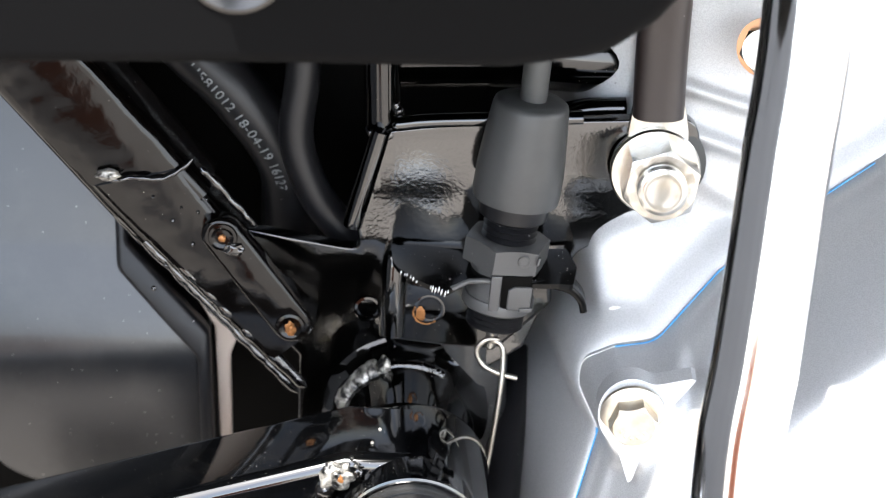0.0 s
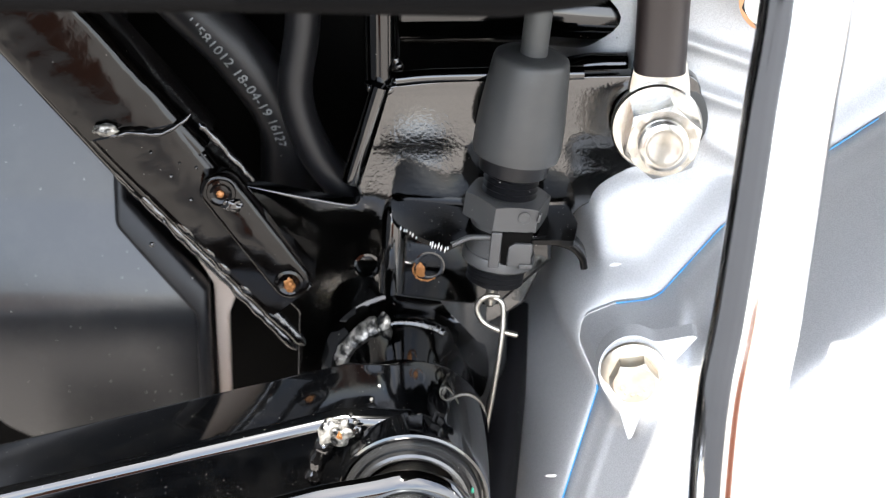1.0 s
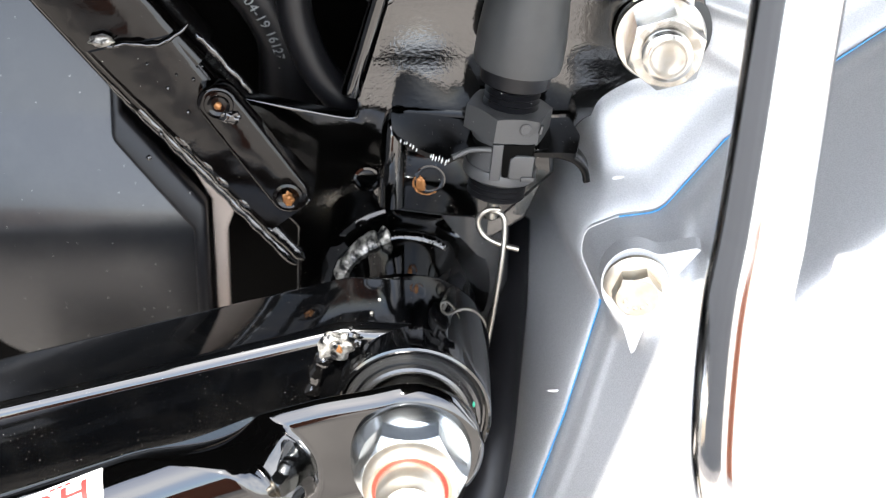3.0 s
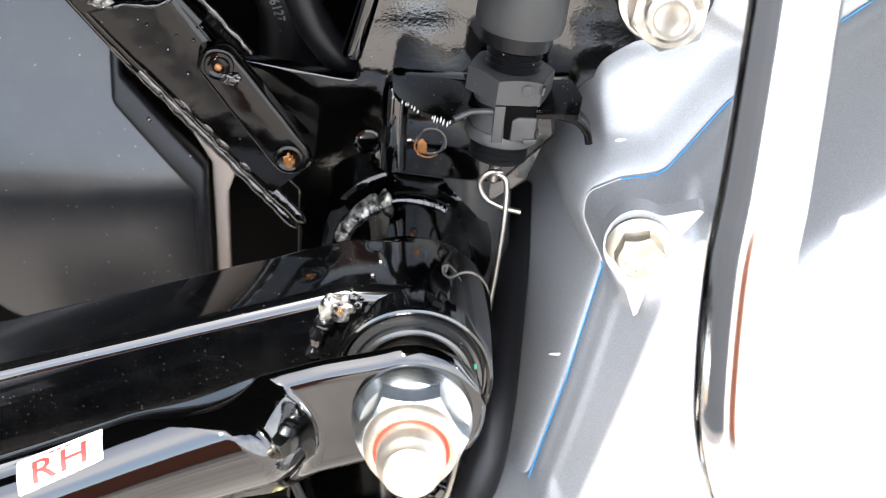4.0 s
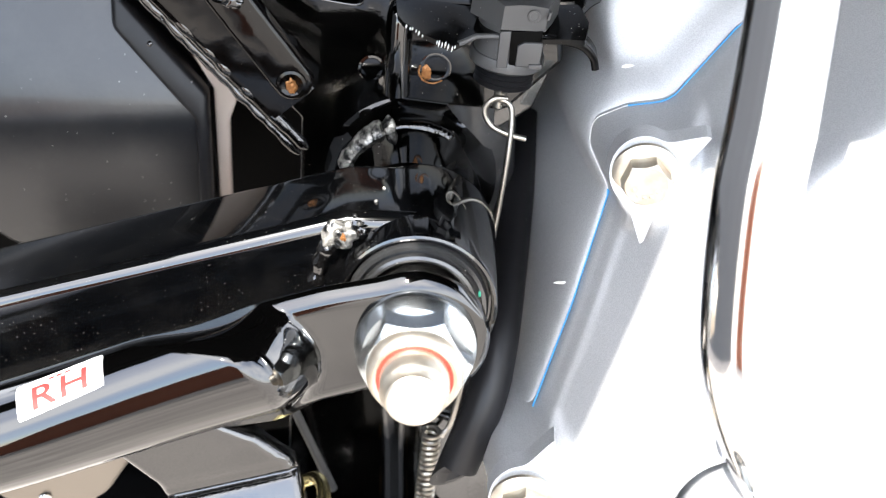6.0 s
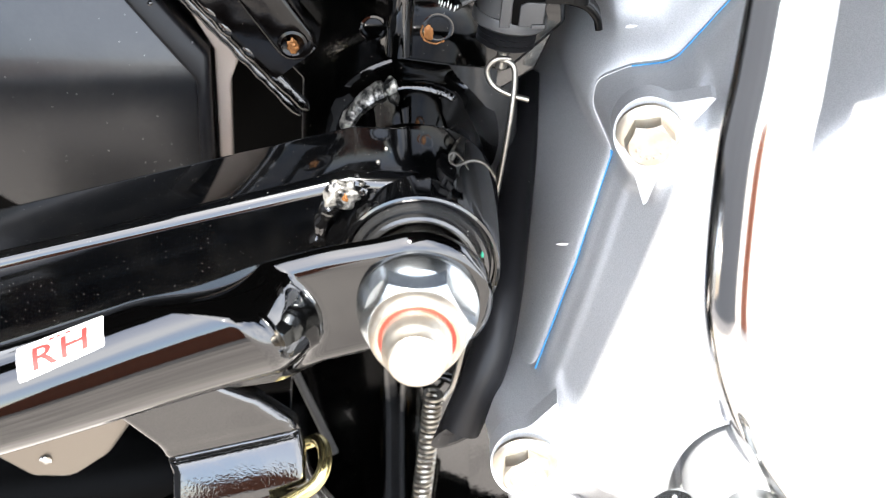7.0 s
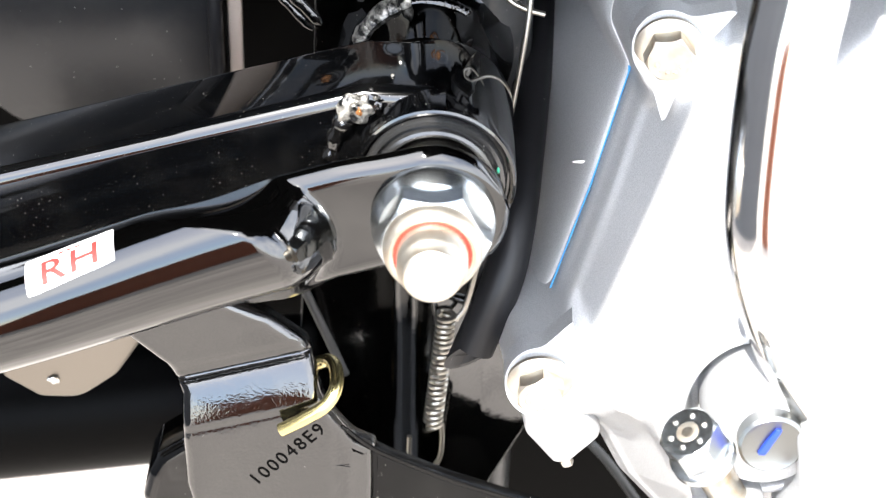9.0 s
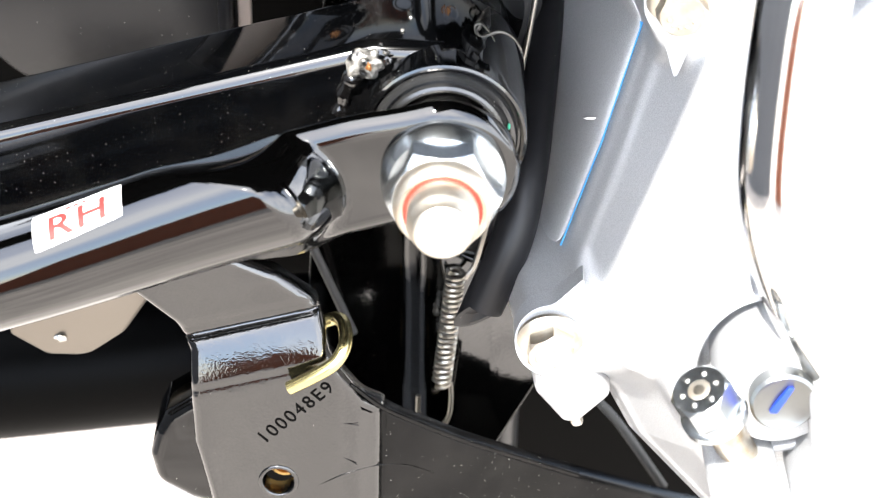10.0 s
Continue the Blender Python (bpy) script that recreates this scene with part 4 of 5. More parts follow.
def bar_section(s, i):
    q = reach[i]
    rise, back_off, tall, deep = bar_shape(q)
    k = float(ease((q - 2) / 26.0))
    top = (rise + tall) * (1 - k) + (10.4 - 1.1 * float(ease((q - 38) / 16.5))) * k
    low = (rise - tall) * (1 - k) - 14.0 * k - 3.0 * float(ease((q - 41) / 14.0))
    if q > 54.5:
        h = math.sqrt(max(0.1, 14.4 ** 2 - (q - 54.5) ** 2))
        top, low = min(top, -5.1 + h), max(low, -5.1 - h)
    mid, a = 0.5 * (top + low), 0.5 * (top - low)
    w = mid + a * np.sin(math.pi * (np.arange(120) / 119.0 - 0.5))
    off = (w - rise) / tall
    tube = -57 + back_off - deep * np.sqrt(np.clip(1 - off ** 2, 0, 1)) + 9.0 * np.clip(np.abs(off) - 1, 0, 1)
    if q > 2:
        left = 37.0 - 3.2 * ((w + 2) / 9.5) ** 2 - 0.3 * np.clip(w - 7, 0, 9) ** 2 - q
        tube = -47.5 + (tube + 47.5) * np.sin(0.5 * math.pi * np.clip(left / 10.5, 0, 1))
        edge = min(3.8, a * 0.9)
        lip = np.clip((np.abs(w - mid) - (a - edge)) / edge, 0, 1)
        flat = -51.2 + 7.0 * (1 - float(ease((q - 6) / 13.0))) + edge * (1 - np.sqrt(1 - lip ** 2))
        soft = 3.0
        h = np.clip(0.5 + 0.5 * (flat - tube) / soft, 0, 1)
        tube = flat * (1 - h) + tube * h - soft * h * (1 - h)
    out = [(float(p), float(y)) for p, y in zip(w, tube + 57)]
    for n in range(1, 13):
        c = math.cos(math.pi * n / 13.0)
        back = -57 + 11.0 * k - 2.0 * k * c ** 4
        round_back = -57 + back_off + deep * math.sqrt(max(0.0, 1 - c ** 2))
        out.append((mid + a * c, back * k + round_back * (1 - k) + 57))
    return out


part("tube", sweep(bmesh.new(), line, bar_section, ref=(0, 1, 0)), bar_black, bar, sharp=75)


def on_bar(x, y):
    up = Vector((-0.2846, 0, 0.9587))
    front = Vector((0, -1, 0))
    rise, back_off, tall, deep = bar_shape(x - 11.0)
    a = (y + 12.0 + 0.1 * x) / 11.2
    p = Vector((-60, -57, -60.6)) + BAR_DIR * (x - 11.0) + up * (rise + tall * math.sin(a)) + front * (deep * math.cos(a) - back_off)
    return p, (up * (math.sin(a) / tall) + front * (math.cos(a) / deep)).normalized()


bm = bmesh.new()
cols, rows_n = 12, 8
net = []
for j in range(rows_n + 1):
    row = []
    for i in range(cols + 1):
        x, y = -9.0 + 18.0 * i / cols, -4.0 + 8.0 * j / rows_n
        if j in (0, rows_n) and i in (0, cols):
            x, y = x * 0.985, y * 0.965
        p, nrm = on_bar(x, y)
        row.append(bm.verts.new(P(*(p + nrm * 0.07))))
    net.append(row)
for j in range(rows_n):
    for i in range(cols):
        bm.faces.new((net[j][i], net[j][i + 1], net[j + 1][i + 1], net[j + 1][i]))
decal = part("label", bm, white_film, bar, "white vinyl label with red RH")
part("letters", letters("RH", 7.2, lambda x, y: on_bar(x * 1.25, y - 0.6), 0.16, 1.12, 0.12), red_ink, decal, "red letters RH")
for x0 in (-1.6, 0.0, 1.7):
    bm = bmesh.new()
    c = [on_bar(x0 + a, 2.9 + b) for a, b in ((-0.65, -0.35), (0.65, -0.35), (0.65, 0.35), (-0.65, 0.35))]
    bm.faces.new([bm.verts.new(P(*(p + nrm * 0.16))) for p, nrm in c])
    part("small_print", bm, red_ink, decal)

nut = thing("pivot_nut", (AXX, -56, AXZ), "large zinc flange lock nut with red nylon ring", "nut")
part("flange", lathe([(0, 11.4), (1.2, 11.9), (2.2, 11.7), (4.4, 10.2)], (AXX, -51, AXZ), n=64), blue_zinc, nut)
part("hex", hexagon(2.0, 10.4, 19.0, (AXX, -51, AXZ), (0, -1, 0), 0, 2.0), blue_zinc, nut, sharp=16)
part("collar", lathe([(9.4, 9.3), (11.6, 9.2), (13.0, 8.6), (13.4, 8.0), (13.2, 7.4)], (AXX, -51, AXZ), n=56), bolt_zinc, nut)
part("nylon_ring", lathe([(12.9, 7.5), (13.3, 7.3), (13.2, 6.4)], (AXX, -51, AXZ), n=56), red_nylon, nut)
part("bolt_end", lathe([(10, 6.6), (17.6, 6.6), (18.4, 6.2), (19.4, 5.5), (20.6, 5.4), (21.0, 5.0)], (AXX, -51, AXZ), n=56), bolt_zinc, nut)

# ---- stepped bracket with stamped number ----
stepb = thing("footrest_bracket", (-45, -30, -150), "stepped gloss black steel bracket stamped 100048E9", "bracket")


def step_depth(x, z):
    w = z - 0.265 * (x + 45)
    k = float(np.clip((-99.6 - w) / 10.4, 0, 1))
    d = 10.4 * 0.6 * (k - 0.3 * k * k)
    crease = 0.7 * math.exp(-((w + 99.2) / 0.55) ** 2) + 0.45 * math.exp(-((w + 97.4) / 1.7) ** 2) + 0.35 * math.exp(-((w + 110.4) / 1.0) ** 2)
    return crease - d + 0.02 * max(0.0, x + 30) ** 2 * float(ease((-110 - z) / 6.0))


outline = rounded([(-80, -84, 3), (-50, -83, 4), (-41, -87, 5), (-32.5, -94.0, 6), (-29.8, -104.5, 4), (-27.6, -108.6, 6), (-23.2, -115.4, 6), (-18.6, -119.0, 2), (-18.6, -126, 2), (-20, -185, 2), (-46, -185, 6), (-56.0, -146, 14), (-59.4, -128, 8), (-59.6, -106, 2), (-62.5, -100, 2)], 2)
bm = slab(outline, -28.5, -24.0, 2.2, holes=[(-41.6, -137.6, 3.5)], segs=5)
bend(bm, step_depth, zs=[(-45, -99.6 - k, 0.265) for k in (-5, -4.2, -3.4, -2.7, -2, -1.5, -1.1, -0.8, -0.5, -0.2, 0, 0.15, 0.4, 1, 1.7, 2.4, 3.1, 3.8, 4.5, 5.2, 5.9, 6.6, 7.3, 8.0, 8.7, 9.4, 10.0, 10.4, 10.8, 11.4, 12)] + [-112, -114, -116, -120, -130, -145], xs=[-30 + 1.3 * k for k in range(9)])
part("plate", bm, lacquer, stepb, sharp=30)
# same sheet as the plate; its dimmer enamel stands in for dark reflections
wing = slab(rounded([(-19.6, -118.4, 1), (-15.7, -122.0, 4), (-2.3, -132.4, 4), (10.8, -141.2, 3), (24.7, -150.4, 3), (60, -172, 3), (60, -240, 3), (-21, -240, 1)], 1), -33.0, -29.4, 1.4)
bend(wing, lambda x, z: 2.1 + 0.4 * max(0.0, x + 19.6), xs=[-19.6, -18.9, -18.2, -17.5, -16, -12, -4, 6, 20, 40], zs=[-125, -135, -150])
part("wing", wing, worn_black, stepb, "bent wing with paint worn at the edge")
part("wing_edge", pipe(glide([(-25.6, -31.6, -112.4), (-20.4, -31.0, -117.6), (-15.7, -29.2, -121.9), (-2.3, -23.9, -132.3), (10.8, -18.7, -141.1), (24.7, -13.1, -150.3)], 6), lambda s: 0.45 + 0.25 * s, 12), worn_black, stepb)
part("hole_rim", pipe([(-41.6 + 3.9 * math.cos(2 * math.pi * k / 36), -32.7, -137.6 + 3.9 * math.sin(2 * math.pi * k / 36)) for k in range(37)], 0.55, 12), lacquer, stepb)
part("bush", lathe([(0, 3.5), (3, 3.5), (3.4, 2.6), (0.5, 2.2)], (-40.6, -24, -137.0), n=28), brass, stepb, "brass bush seen through the hole")
sx, sz = Vector((0.724, 0, 0.69)), Vector((-0.69, 0, 0.724))
for x0, z0, x1, z1 in ((-52, -119.4, -44, -120.2), (-34.5, -121.8, -24, -122.4), (-50, -122.6, -47.5, -126.5), (-30, -130, -24.5, -133)):
    part("scratch", pipe(glide([(x0, -32.62, z0), ((x0 + x1) / 2, -32.62, (z0 + z1) / 2 + 0.4), (x1, -32.62, z1)], 5), 0.1, 6), worn_black, stepb)
part("stamped_number", letters("100048E9", 4.4, lambda x, y: (Vector((-37.4, -32.9, -119.2)) + sx * x + sz * y, (0, -1, 0)), 0.12, 1.25), inner_black, stepb, "stamped number")
part("rear_flange", slab(rounded([(-50, -120, 2), (-61, -122.6, 3), (-66.6, -126.4, 4), (-69, -131, 5), (-70.8, -138, 5), (-69.6, -145, 5), (-62, -150, 5), (-50, -154, 2)], 3), -25, -12, 3.2, segs=5), gloss, stepb)
part("arc_scuff", pipe(glide([(-33, -32.72, -138.6), (-27, -32.72, -135.4), (-20.6, -31.0, -134.4), (-14, -28.7, -136), (-8, -26.3, -140)], 6), 0.16, 6), worn_black, stepb)
solo("spring_hook", pipe(glide([(-38.2, -35.4, -110.8), (-33, -35.8, -107.4), (-28.6, -35.4, -104.3), (-26.6, -33, -101.4), (-27, -26, -101.4), (-29, -20, -103.5), (-33, -17, -107)], 10), 1.5, 18), gold_zinc, (-32, -30, -105), "yellow zinc plated wire hook over the bracket edge", "hook")

disc = solo("lever_plate", slab(rounded([(-104, -121, 1.5), (-96, -126.5, 4), (-87, -126.6, 8), (-78, -120, 8), (-70, -108, 6), (-66, -95, 4), (-104, -100, 3)], 4), -2, 2.5, 0.8), lever_zinc, (-88, 0, -115), "rounded zinc plated lever plate behind the bar", "plate")
part("burr", blob((-92.5, -2.4, -121.6), (1.2, 0.5, 0.9), 51, rough=0.6), zinc, disc)

# lower frame members and the plate behind the spring
low_tube = solo("lower_frame_tube", pipe(glide([(-190, 42, -172), (-120, 42, -163), (-60, 44, -156), (0, 46, -150)], 6), 17.2, 36), inner_black, (-90, 42, -180), "thick black lower frame tube above the ground", "tube")
part("seam", pipe(glide([(-135, 26.6, -166), (-110, 27.2, -155), (-90, 29, -150)], 6), 0.4, 8), brown_rubber, low_tube)
solo("rear_stay", pipe([(-39.5, 11, -96), (-27.2, 11, -128.5)], 1.0, 12), nylon, (-33, 11, -112), "thin black steel rod in front of the gusset", "rod")
bm = slab(rounded([(-8, -96, 2), (17, -112, 4), (18, -134, 3), (4, -158, 2), (-6, -150, 2), (-3, -125, 4)], 2), 2, 5, 0.8)
bend(bm, lambda x, z: 0.35 * (x - 5), xs=[0, 5, 10])
solo("spring_anchor_plate", bm, peel, (5, 3, -155), "gloss black anchor plate below the coil spring", "plate")
solo("lower_cable", pipe(glide([(8, 12, -128), (22, 12, -140), (34, 12, -152), (48, 14, -175)], 8), 1.1, 14), matte, (30, 12, -155), "thin grey cable under the engine", "cable")

hose_line = glide([(17, 46, -48), (14.8, 24, -56), (12.6, 2, -64), (10.6, -14, -71.5), (7.8, -22, -82), (1.6, -25, -98)], 12)
drain = thing("drain_hose", (10, -20, -80), "black rubber drain hose cut off at a slant", "hose")
part("tube", sweep(bmesh.new(), hose_line, lambda s, i: ring_of(4.4, 36), ref=(0, 1, 0), cut=(-0.7, 1.3), bore=0.74), hose_rubber, drain)
# dark plug set back in the cut end paints the shade inside the hose
inner = [p - (hose_line[-1] - hose_line[-2]).normalized() * 2.2 for p in hose_line[-6:]]
part("bore", sweep(bmesh.new(), inner, lambda s, i: ring_of(3.3, 28), ref=(0, 1, 0), cut=(-0.7, 1.3)), plastic, drain, "dark plug standing in for the shaded bore")

# ---- engine ----
engine = thing("engine", (70, 20, -60), "silver painted engine cases with bolted side cover", "engine")
CASE = rounded([(27, 110), (14.5, -46), (12.2, -75), (11, -90), (22, -102), (36, -112), (56, -134), (135, -170), (135, 110)], 8)
LOBE = rounded([(25, 30), (25.5, -12, 5), (28, -24, 5), (34, -42, 4), (60, -46), (140, -46), (140, 100), (44, 100), (40, 20)], 5)
COVER = rounded([(140, 44.4, 2), (92.7, 13.0, 8), (82.2, 6.0, 8), (71.1, -1.0, 6), (59.8, -9.5, 5), (46.3, -23.0, 8), (37.2, -24, 8), (30.2, -26.4, 5), (29.4, -30.6, 4), (33.6, -38.5, 4), (25.9, -61, 8), (18.2, -82, 4), (9.2, -86.5, 5),
                 (7.4, -94, 4), (9.5, -102, 4), (16, -106.5, 4), (27, -109.5, 4), (33, -120, 6), (50, -137, 8), (90, -168, 8), (140, -175, 2)], 6)


def case_plane(Z):
    return np.where(Z > 0, 17 + 0.15 * Z, np.where(Z > -60, 17 + 0.5 * Z, -13 + 0.25 * (Z + 60)))


def joint_depth(Z):
    k = 0.5 + 0.32 * ease((Z + 38) / 14.0)
    return k * case_plane(Z) + (1 - k) * (-19 + 0.3 * (Z + 26) + 9)


def case_depth(X, Z):
    Y = case_plane(Z) + 6 - 6.5 * ease(inside_distance(LOBE, X, Z) / 8.0)
    side = np.clip(26.4 + 0.36 * (np.clip(Z, -100, -38) + 61) - X, -20, 40)
    Y = Y + 0.5 * (np.sqrt(side ** 2 + 60) + side) * 0.9 + 60 * np.clip(side / 15, 0, 1.6) ** 2.4
    dc = inside_distance(COVER, X, Z)
    near = ease((dc + 8) / 8.0)
    Y = Y * (1 - near) + (joint_depth(Z) + 0.8) * near
    Y = Y + 40 * (1 - round_over(inside_distance(CASE, X, Z) / 6.0))
    for cx, cz, dx, dz, w, h in ((58, 27, 8, -2.6, 1.6, 1.8), (60, 16.5, 10, -3.5, 1.8, 2.0), (66, 3, 9, -5, 2.4, 1.2), (34, -6.5, 6, 3.5, 3.4, 1.3)):
        t = np.clip(((X - cx) * dx + (Z - cz) * dz) / (dx * dx + dz * dz), -1, 1)
        Y = Y - h * np.exp(-(np.hypot(X - cx - t * dx, Z - cz - t * dz) / w) ** 2)
    return Y


def cover_depth(X, Z):
    d = inside_distance(COVER, X, Z)
    edge = joint_depth(Z)
    face = -19 + 0.3 * (Z + 26)
    low = ease((-98 - Z) / 16.0)
    far = face - 15 + 5 * low
    t = np.clip((d - 1.4) / (18.5 - 4 * low), 0, 1)
    rise = np.where(t < 0.8, 1.111 * t, 1 - 2.778 * (1 - t) ** 2)
    rim = edge - 4.0 * round_over(d / 2.4) - 0.7 * np.exp(-((d - 2.8) / 1.0) ** 2)
    Y = rim + (far - edge + 4.0) * rise + 8 * np.clip(-d, 0, 9)
    for cx, cz, r, h in ((39.2, -28.2, 7.4, 1.6), (15.6, -92.4, 7.6, 2.4)):
        rr = np.hypot(X - cx, (Z - cz))
        near = ease((r + 8.5 - rr) / 8.5) * ease(d / 3.0)
        Y = Y * (1 - near) + (-19 + 0.3 * (cz + 26) - h + 0.3 * (Z - cz)) * near
    rr = np.hypot(X - 57, Z + 87)
    Y = Y - 6 * ease((23 - rr) / 4.0) - 4 * ease((18 - rr) / 2.5) + 9 * ease((14.6 - rr) / 2.4)
    return Y


part("crankcase", casting(case_depth, 8, 126, -165, 100, 0.6, lambda X, Z: inside_distance(CASE, X, Z) + 0.3, 0.08), case_paint, engine, sharp=80)
part("side_cover", casting(cover_depth, 6, 132, -170, 60, 0.45, lambda X, Z: inside_distance(COVER, X, Z) + 2.2), silver, engine, sharp=80)
gas = [Vector((p.x, float(joint_depth(np.array(p.y))) - 0.3, p.y)) for p in COVER]
left = [p for p in gas if -81.3 < p.z < 40 and p.x < 100]
blue_a = [p for p in left if p.z > -24]
blue_b = [p for p in left if p.z < -38.0]
mid = [p for p in left if -39.5 <= p.z <= -23]
for run, mat_, r, words in ((blue_a, blue_ink, 0.2, "blue marker line on the gasket joint"), (mid, pale, 0.13, "pale gasket edge"), (blue_b, blue_ink, 0.2, "blue marker line on the gasket joint")):
    if len(run) > 2:
        fine = glide([p + Vector((-0.3, -0.35 - 0.7 * float(ease((-50 - p.z) / 15.0)), 0.1)) for p in run], 6)
        length = [0.0]
        for a, b in zip(fine, fine[1:]):
            length.append(length[-1] + (b - a).length)
        dash = rnd.uniform(2, 5)
        begin = 0
        for k in range(1, len(fine)):
            if length[k] - length[begin] > dash or k == len(fine) - 1:
                if k - begin > 1:
                    part("gasket_line", pipe(fine[begin:k + 1], lambda s: r * (0.75 + 0.25 * math.sin(math.pi * s)), 8), mat_, engine, words)
                begin, dash = k, rnd.uniform(2.5, 9)


def flange_bolt(at, words, turn=0.0, ringed=False):
    b = thing("engine_bolt", at, words, "bolt", "engine cover bolts")
    ax = (0, -1, -0.12)
    part("flange", lathe([(0, 6.7), (0.8, 6.7), (1.3, 6.2), (1.9, 5.2), (2.0, 4.4)], at, ax, 48), bolt_zinc, b)
    part("head", hexagon(1.2, 5.6, 8.8, at, ax, turn, 0.9), bolt_zinc, b, sharp=16)
    along = Vector(ax).normalized()
    across = Vector((1, 0, 0))
    upward = along.cross(across)
    for a0 in (200, 232, 262, 292, 330):
        c = Vector(at) + along * 5.6 + (across * math.cos(radians(a0)) + upward * math.sin(radians(a0))) * 2.7
        part("head_mark", blob(tuple(c), (0.45, 0.22, 0.45), a0, rough=0.4), bolt_zinc, b)
    if ringed:
        part("dished_top", lathe([(5.62, 3.1), (5.72, 2.9), (5.5, 2.5), (5.45, 0.5)], at, ax, 32), bolt_zinc, b)
    return b


flange_bolt((39.2, -20.9, -27.8), "zinc flange bolt with warm tarnish on the engine cover", 8)
flange_bolt((15.4, -42.6, -92.6), "zinc flange bolt over a drain lug on the engine cover", 25, True)


def spiked_seat(at, spikes, words):
    """A machined bolt seat whose rim runs out in thin points."""
    b = part("bolt_seat", bmesh.new(), silver, engine, words)
    bm = bmesh.new()
    rim = []
    for k in range(120):
        a = 2 * math.pi * k / 120
        r = 7.1
        for way, reach in spikes:
            off = abs((math.degrees(a) - way + 180) % 360 - 180)
            if off < 42:
                r = max(r, 7.1 + (reach - 7.1) * (1 - off / 42) ** 3.4)
        rim.append((r * math.cos(a), r * math.sin(a)))
    lean = 0.3
    top, low = [], []
    for x, z in rim:
        top.append(bm.verts.new(P(at[0] + x, at[1] - 0.15 + lean * z, at[2] + z) - Vector(engine["base"])))
        low.append(bm.verts.new(P(at[0] + x * 1.02, at[1] + 5 + lean * z, at[2] + z * 1.02) - Vector(engine["base"])))
    for k in range(120):
        bm.faces.new((top[k], top[(k + 1) % 120], low[(k + 1) % 120], low[k]))
    bm.faces.new(top)
    bmesh.ops.recalc_face_normals(bm, faces=bm.faces)
    bm.to_mesh(b.data)
    bm.free()
    return b


spiked_seat((39.2, -21.2, -28.0), ((268, 14.5), (28, 15.5)), "bright bolt seat with two pointed run-outs")
spiked_seat((15.4, -42.9, -92.8), ((62, 14.5),), "bright bolt seat with a pointed run-out")
rnd2 = random.Random(5)
for k in range(14):
    f = k / 13.0
    x, z = 33.5 + 14.5 * f + rnd2.uniform(-0.5, 0.5), -121.5 - 13.5 * f + rnd2.uniform(-0.5, 0.5)
    r = rnd2.uniform(0.3, 0.9) * (1.2 - 0.6 * f)
    part("sealant_crumb", blob((x, -24.5, z), (r * 1.4, r, r), 200 + k, rough=0.6), taupe, engine, "cream squeezed-out sealant")
drip = thing("drain_lug", (20, -34, -108), "bright cast lug with a small nipple under the engine cover bolt", "lug")
part("lug", slab(rounded([(11.5, -100, 3), (24, -98, 3), (29, -107, 3), (22, -114.5, 3), (19, -114.5, 2), (13, -107, 3)], 2.5), -42, -34, 2.0, segs=4), silver, drip)
part("nipple", lathe([(0, 1.5), (2.2, 1.5), (3.0, 1.1), (3.2, 0.6)], (21.4, -39, -113.2), (0.2, -0.3, -0.93), 20), zinc, drip)
for x, z, sx_, sz_, seed in ((37.6, -18.2, 1.4, 0.45, 61), (24.4, -58.5, 2.0, 0.3, 62)):
    y = float(case_depth(np.array([[x]]), np.array([[z]]))[0, 0])
    solo("paint_chip", blob((x, y - 0.1, z), (sx_, 0.1, sz_), seed, rough=0.8), pale, (x, y, z), "pale flaked chip on the engine casing", "chip")

tr = thing("upper_engine_bolt", (63, 16, 42), "shadowed engine bolt with a copper washer", "bolt")
part("copper_washer", lathe([(0, 6.4), (1.0, 6.4), (1.1, 4.0)], (68, 14, 40), (-0.3, -1, 0.2), 32), copper, tr, "copper washer")
part("head", hexagon(1, 6, 9, (68, 14, 40), (-0.3, -1, 0.2), 10, 0.6), zinc, tr, sharp=16)

# ---- kick lever ----
kick = thing("kick_lever", (60, -76, -60), "bright chromed kick lever folded against the engine cover", "lever")
path = glide([(66.8, -39, 84), (64.9, -44.5, 57.6), (62.7, -48.3, 40.6), (60.7, -52.2, 23.3), (58.0, -57, 2.4), (55.6, -60.4, -13.2), (54.6, -64, -33.9), (55.1, -66, -44.8), (57.7, -66.5, -55.8), (62.9, -66.5, -68.4), (72.0, -66.5, -83.5), (80, -66.5, -97), (95, -66.5, -122)], 10)
part("arm", pipe(path, lambda s: 8.3, 48), satin_chrome, kick)
part("end_cap", blob((66.8, -39, 85), (8.2, 8.2, 5.0), 5, rough=0.0), satin_chrome, kick)
part("paint_smear", blob((48.4, -62.4, -22.6), (0.9, 0.9, 2.4), 9, rough=0.5), deep_blue, kick, "blue paint smear")
clamp = thing("kick_clamp", (56, -66, -90), "silver clamp on the kick shaft with pinch bolt and blue mark", "clamp")
part("boss", lathe([(0, 11.5), (24, 11.5), (26, 10.8), (26.6, 9.5)], (57.4, -44, -86), n=56), silver, clamp)
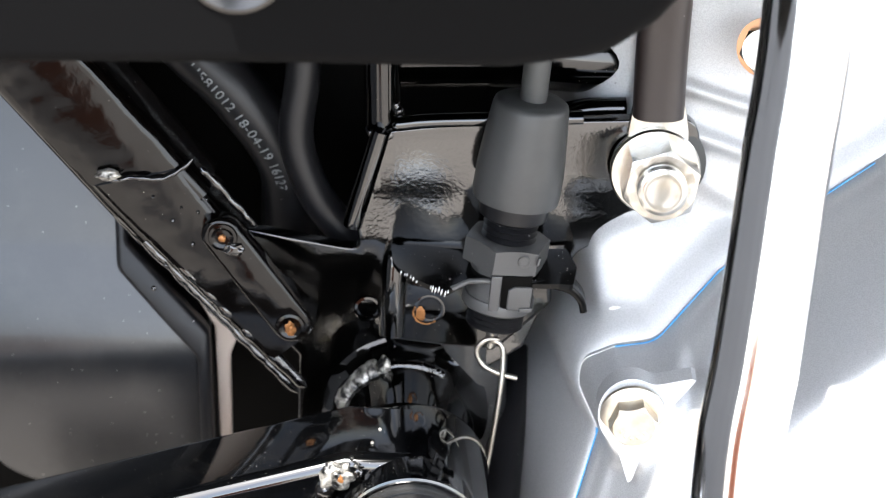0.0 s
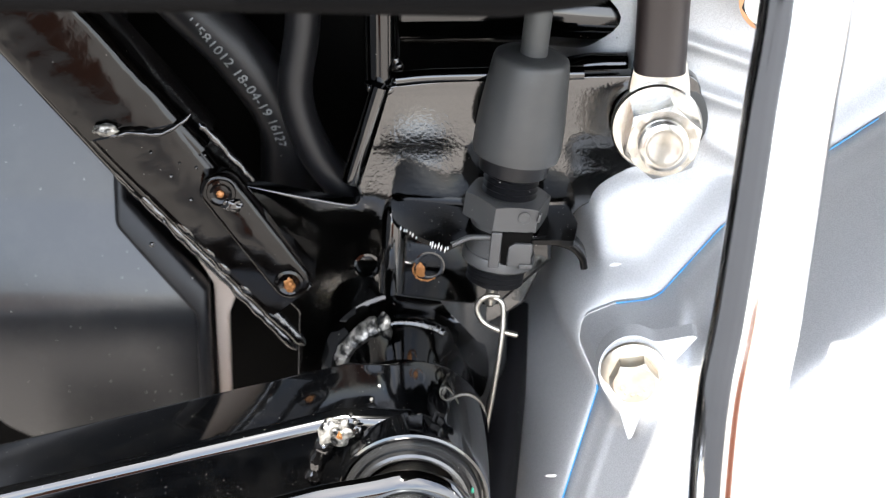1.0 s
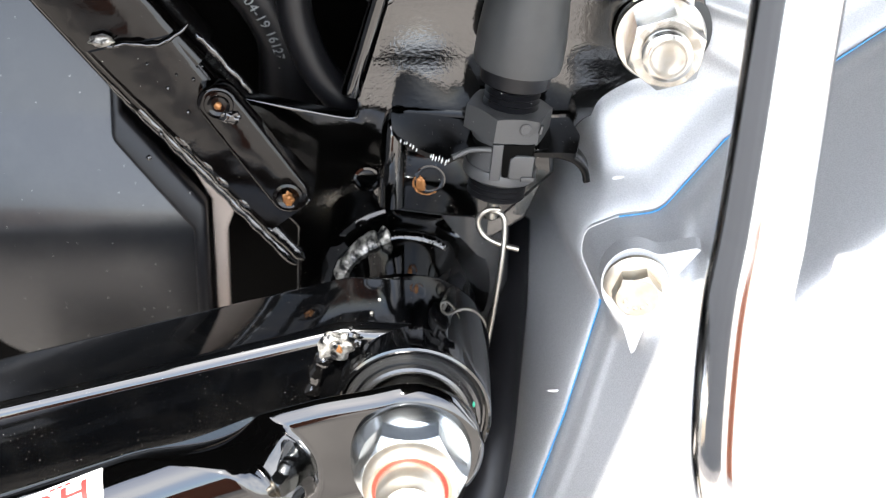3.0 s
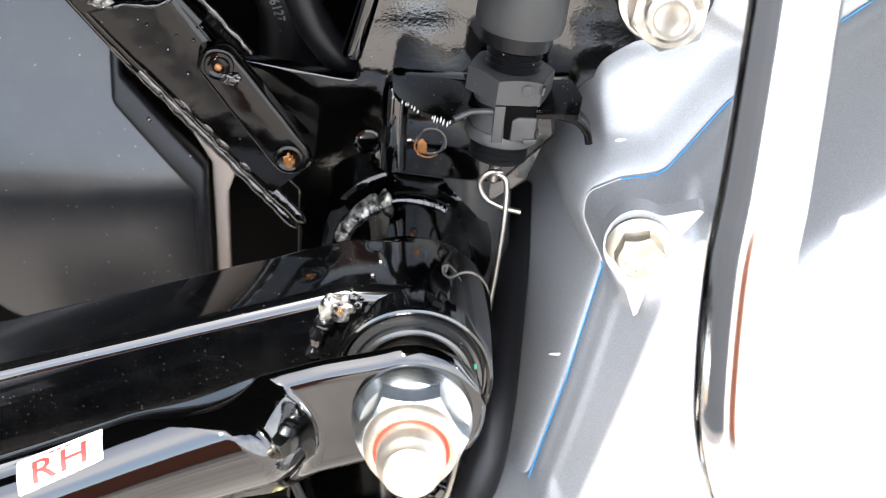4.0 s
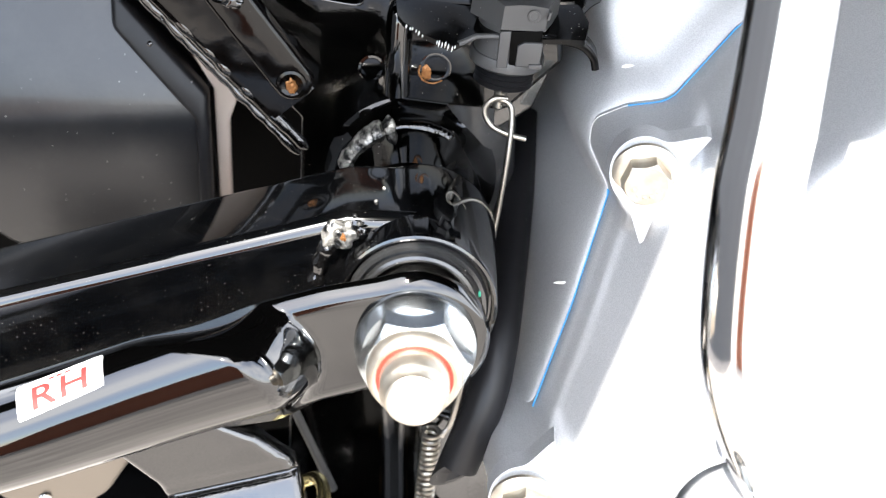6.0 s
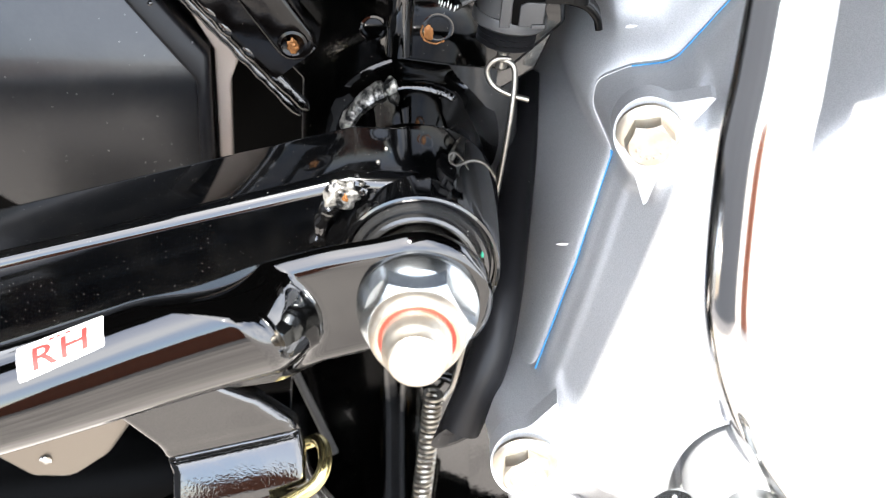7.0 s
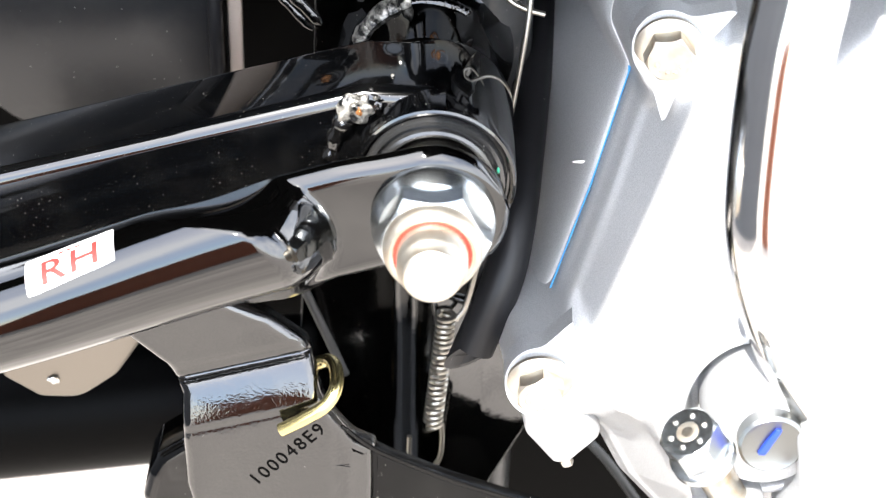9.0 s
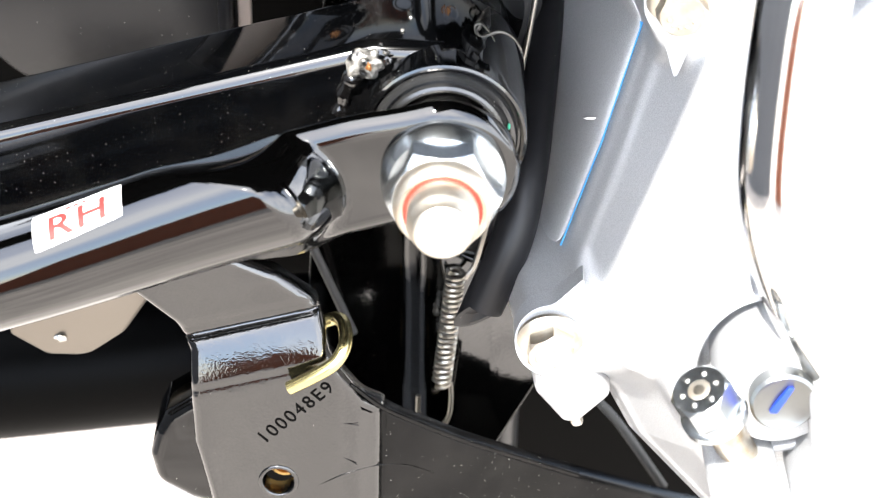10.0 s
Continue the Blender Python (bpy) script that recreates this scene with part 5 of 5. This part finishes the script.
part("shaft_end", lathe([(0, 6.4), (3.2, 6.4), (3.8, 5.8), (3.2, 4.8), (2.6, 1)], (57.9, -70.2, -85.2), n=40), steel_grey, clamp, "grey steel shaft end")
# solid black crescent stands in for the shaded slot round the shaft
part("slot_shade", sweep(bmesh.new(), glide([(50.4, -68.4, -85.6), (53.0, -68.4, -82.6), (56.6, -68.4, -80.2), (61.0, -68.4, -78.8)], 6), lambda s, i: box_ring(0.3 + 1.6 * math.sin(math.pi * s), 2.0, 0.14, 3), ref=(0, 1, 0)), inner_black, clamp, "black crescent strip painting the shade in the slot beside the shaft")
bm = slab(rounded([(55.2, -87.6, 0.4), (56.8, -87.6, 0.4), (59.6, -81.8, 0.4), (58.4, -81.8, 0.4)], 0.4), -73.7, -72.6, 0.1)
part("paint_mark", bm, deep_blue, clamp, "blue paint mark")
part("ear", slab(rounded([(62, -80, 3), (76, -84, 3), (82, -98, 4), (74, -112, 4), (60, -108, 4), (64, -96, 3)], 3), -76, -62, 2), silver, clamp)
part("ear", slab(rounded([(44, -100, 3), (58, -100, 3), (62, -116, 4), (48, -118, 4)], 3), -76, -60, 2), silver, clamp)
pinch = thing("pinch_bolt", (42, -76, -88), "zinc hex pinch bolt with marked head", "bolt")
pa = (-0.42, -0.3, 0.85)
pv = Vector(pa).normalized()
pin = Vector((41.4, -76, -80.6)) - pv * 8
part("shank", lathe([(-16, 3.6), (0, 3.6)], pin, pa, 24), tarnished, pinch)
part("collar", lathe([(-1.5, 6.4), (0.2, 6.4), (0.8, 5.6)], pin, pa, 40), blue_zinc, pinch)
part("head", hexagon(0.2, 8.0, 10.2, pin, pa, 5, 1.0), blue_zinc, pinch, sharp=16)
part("dished_top", lathe([(8.0, 2.2), (8.1, 1.9), (7.9, 0.4)], pin, pa, 32), bolt_zinc, pinch)
pu = (Vector((1, 0, 0)) - pv * pv.x).normalized()
pw = pv.cross(pu)
for k in range(6):
    a = radians(60 * k + 10)
    c = pin + pv * 8.0 + (pu * math.cos(a) + pw * math.sin(a)) * 3.4
    part("head_mark", blob(tuple(c), (0.6, 0.5, 0.6), k), zinc, pinch)
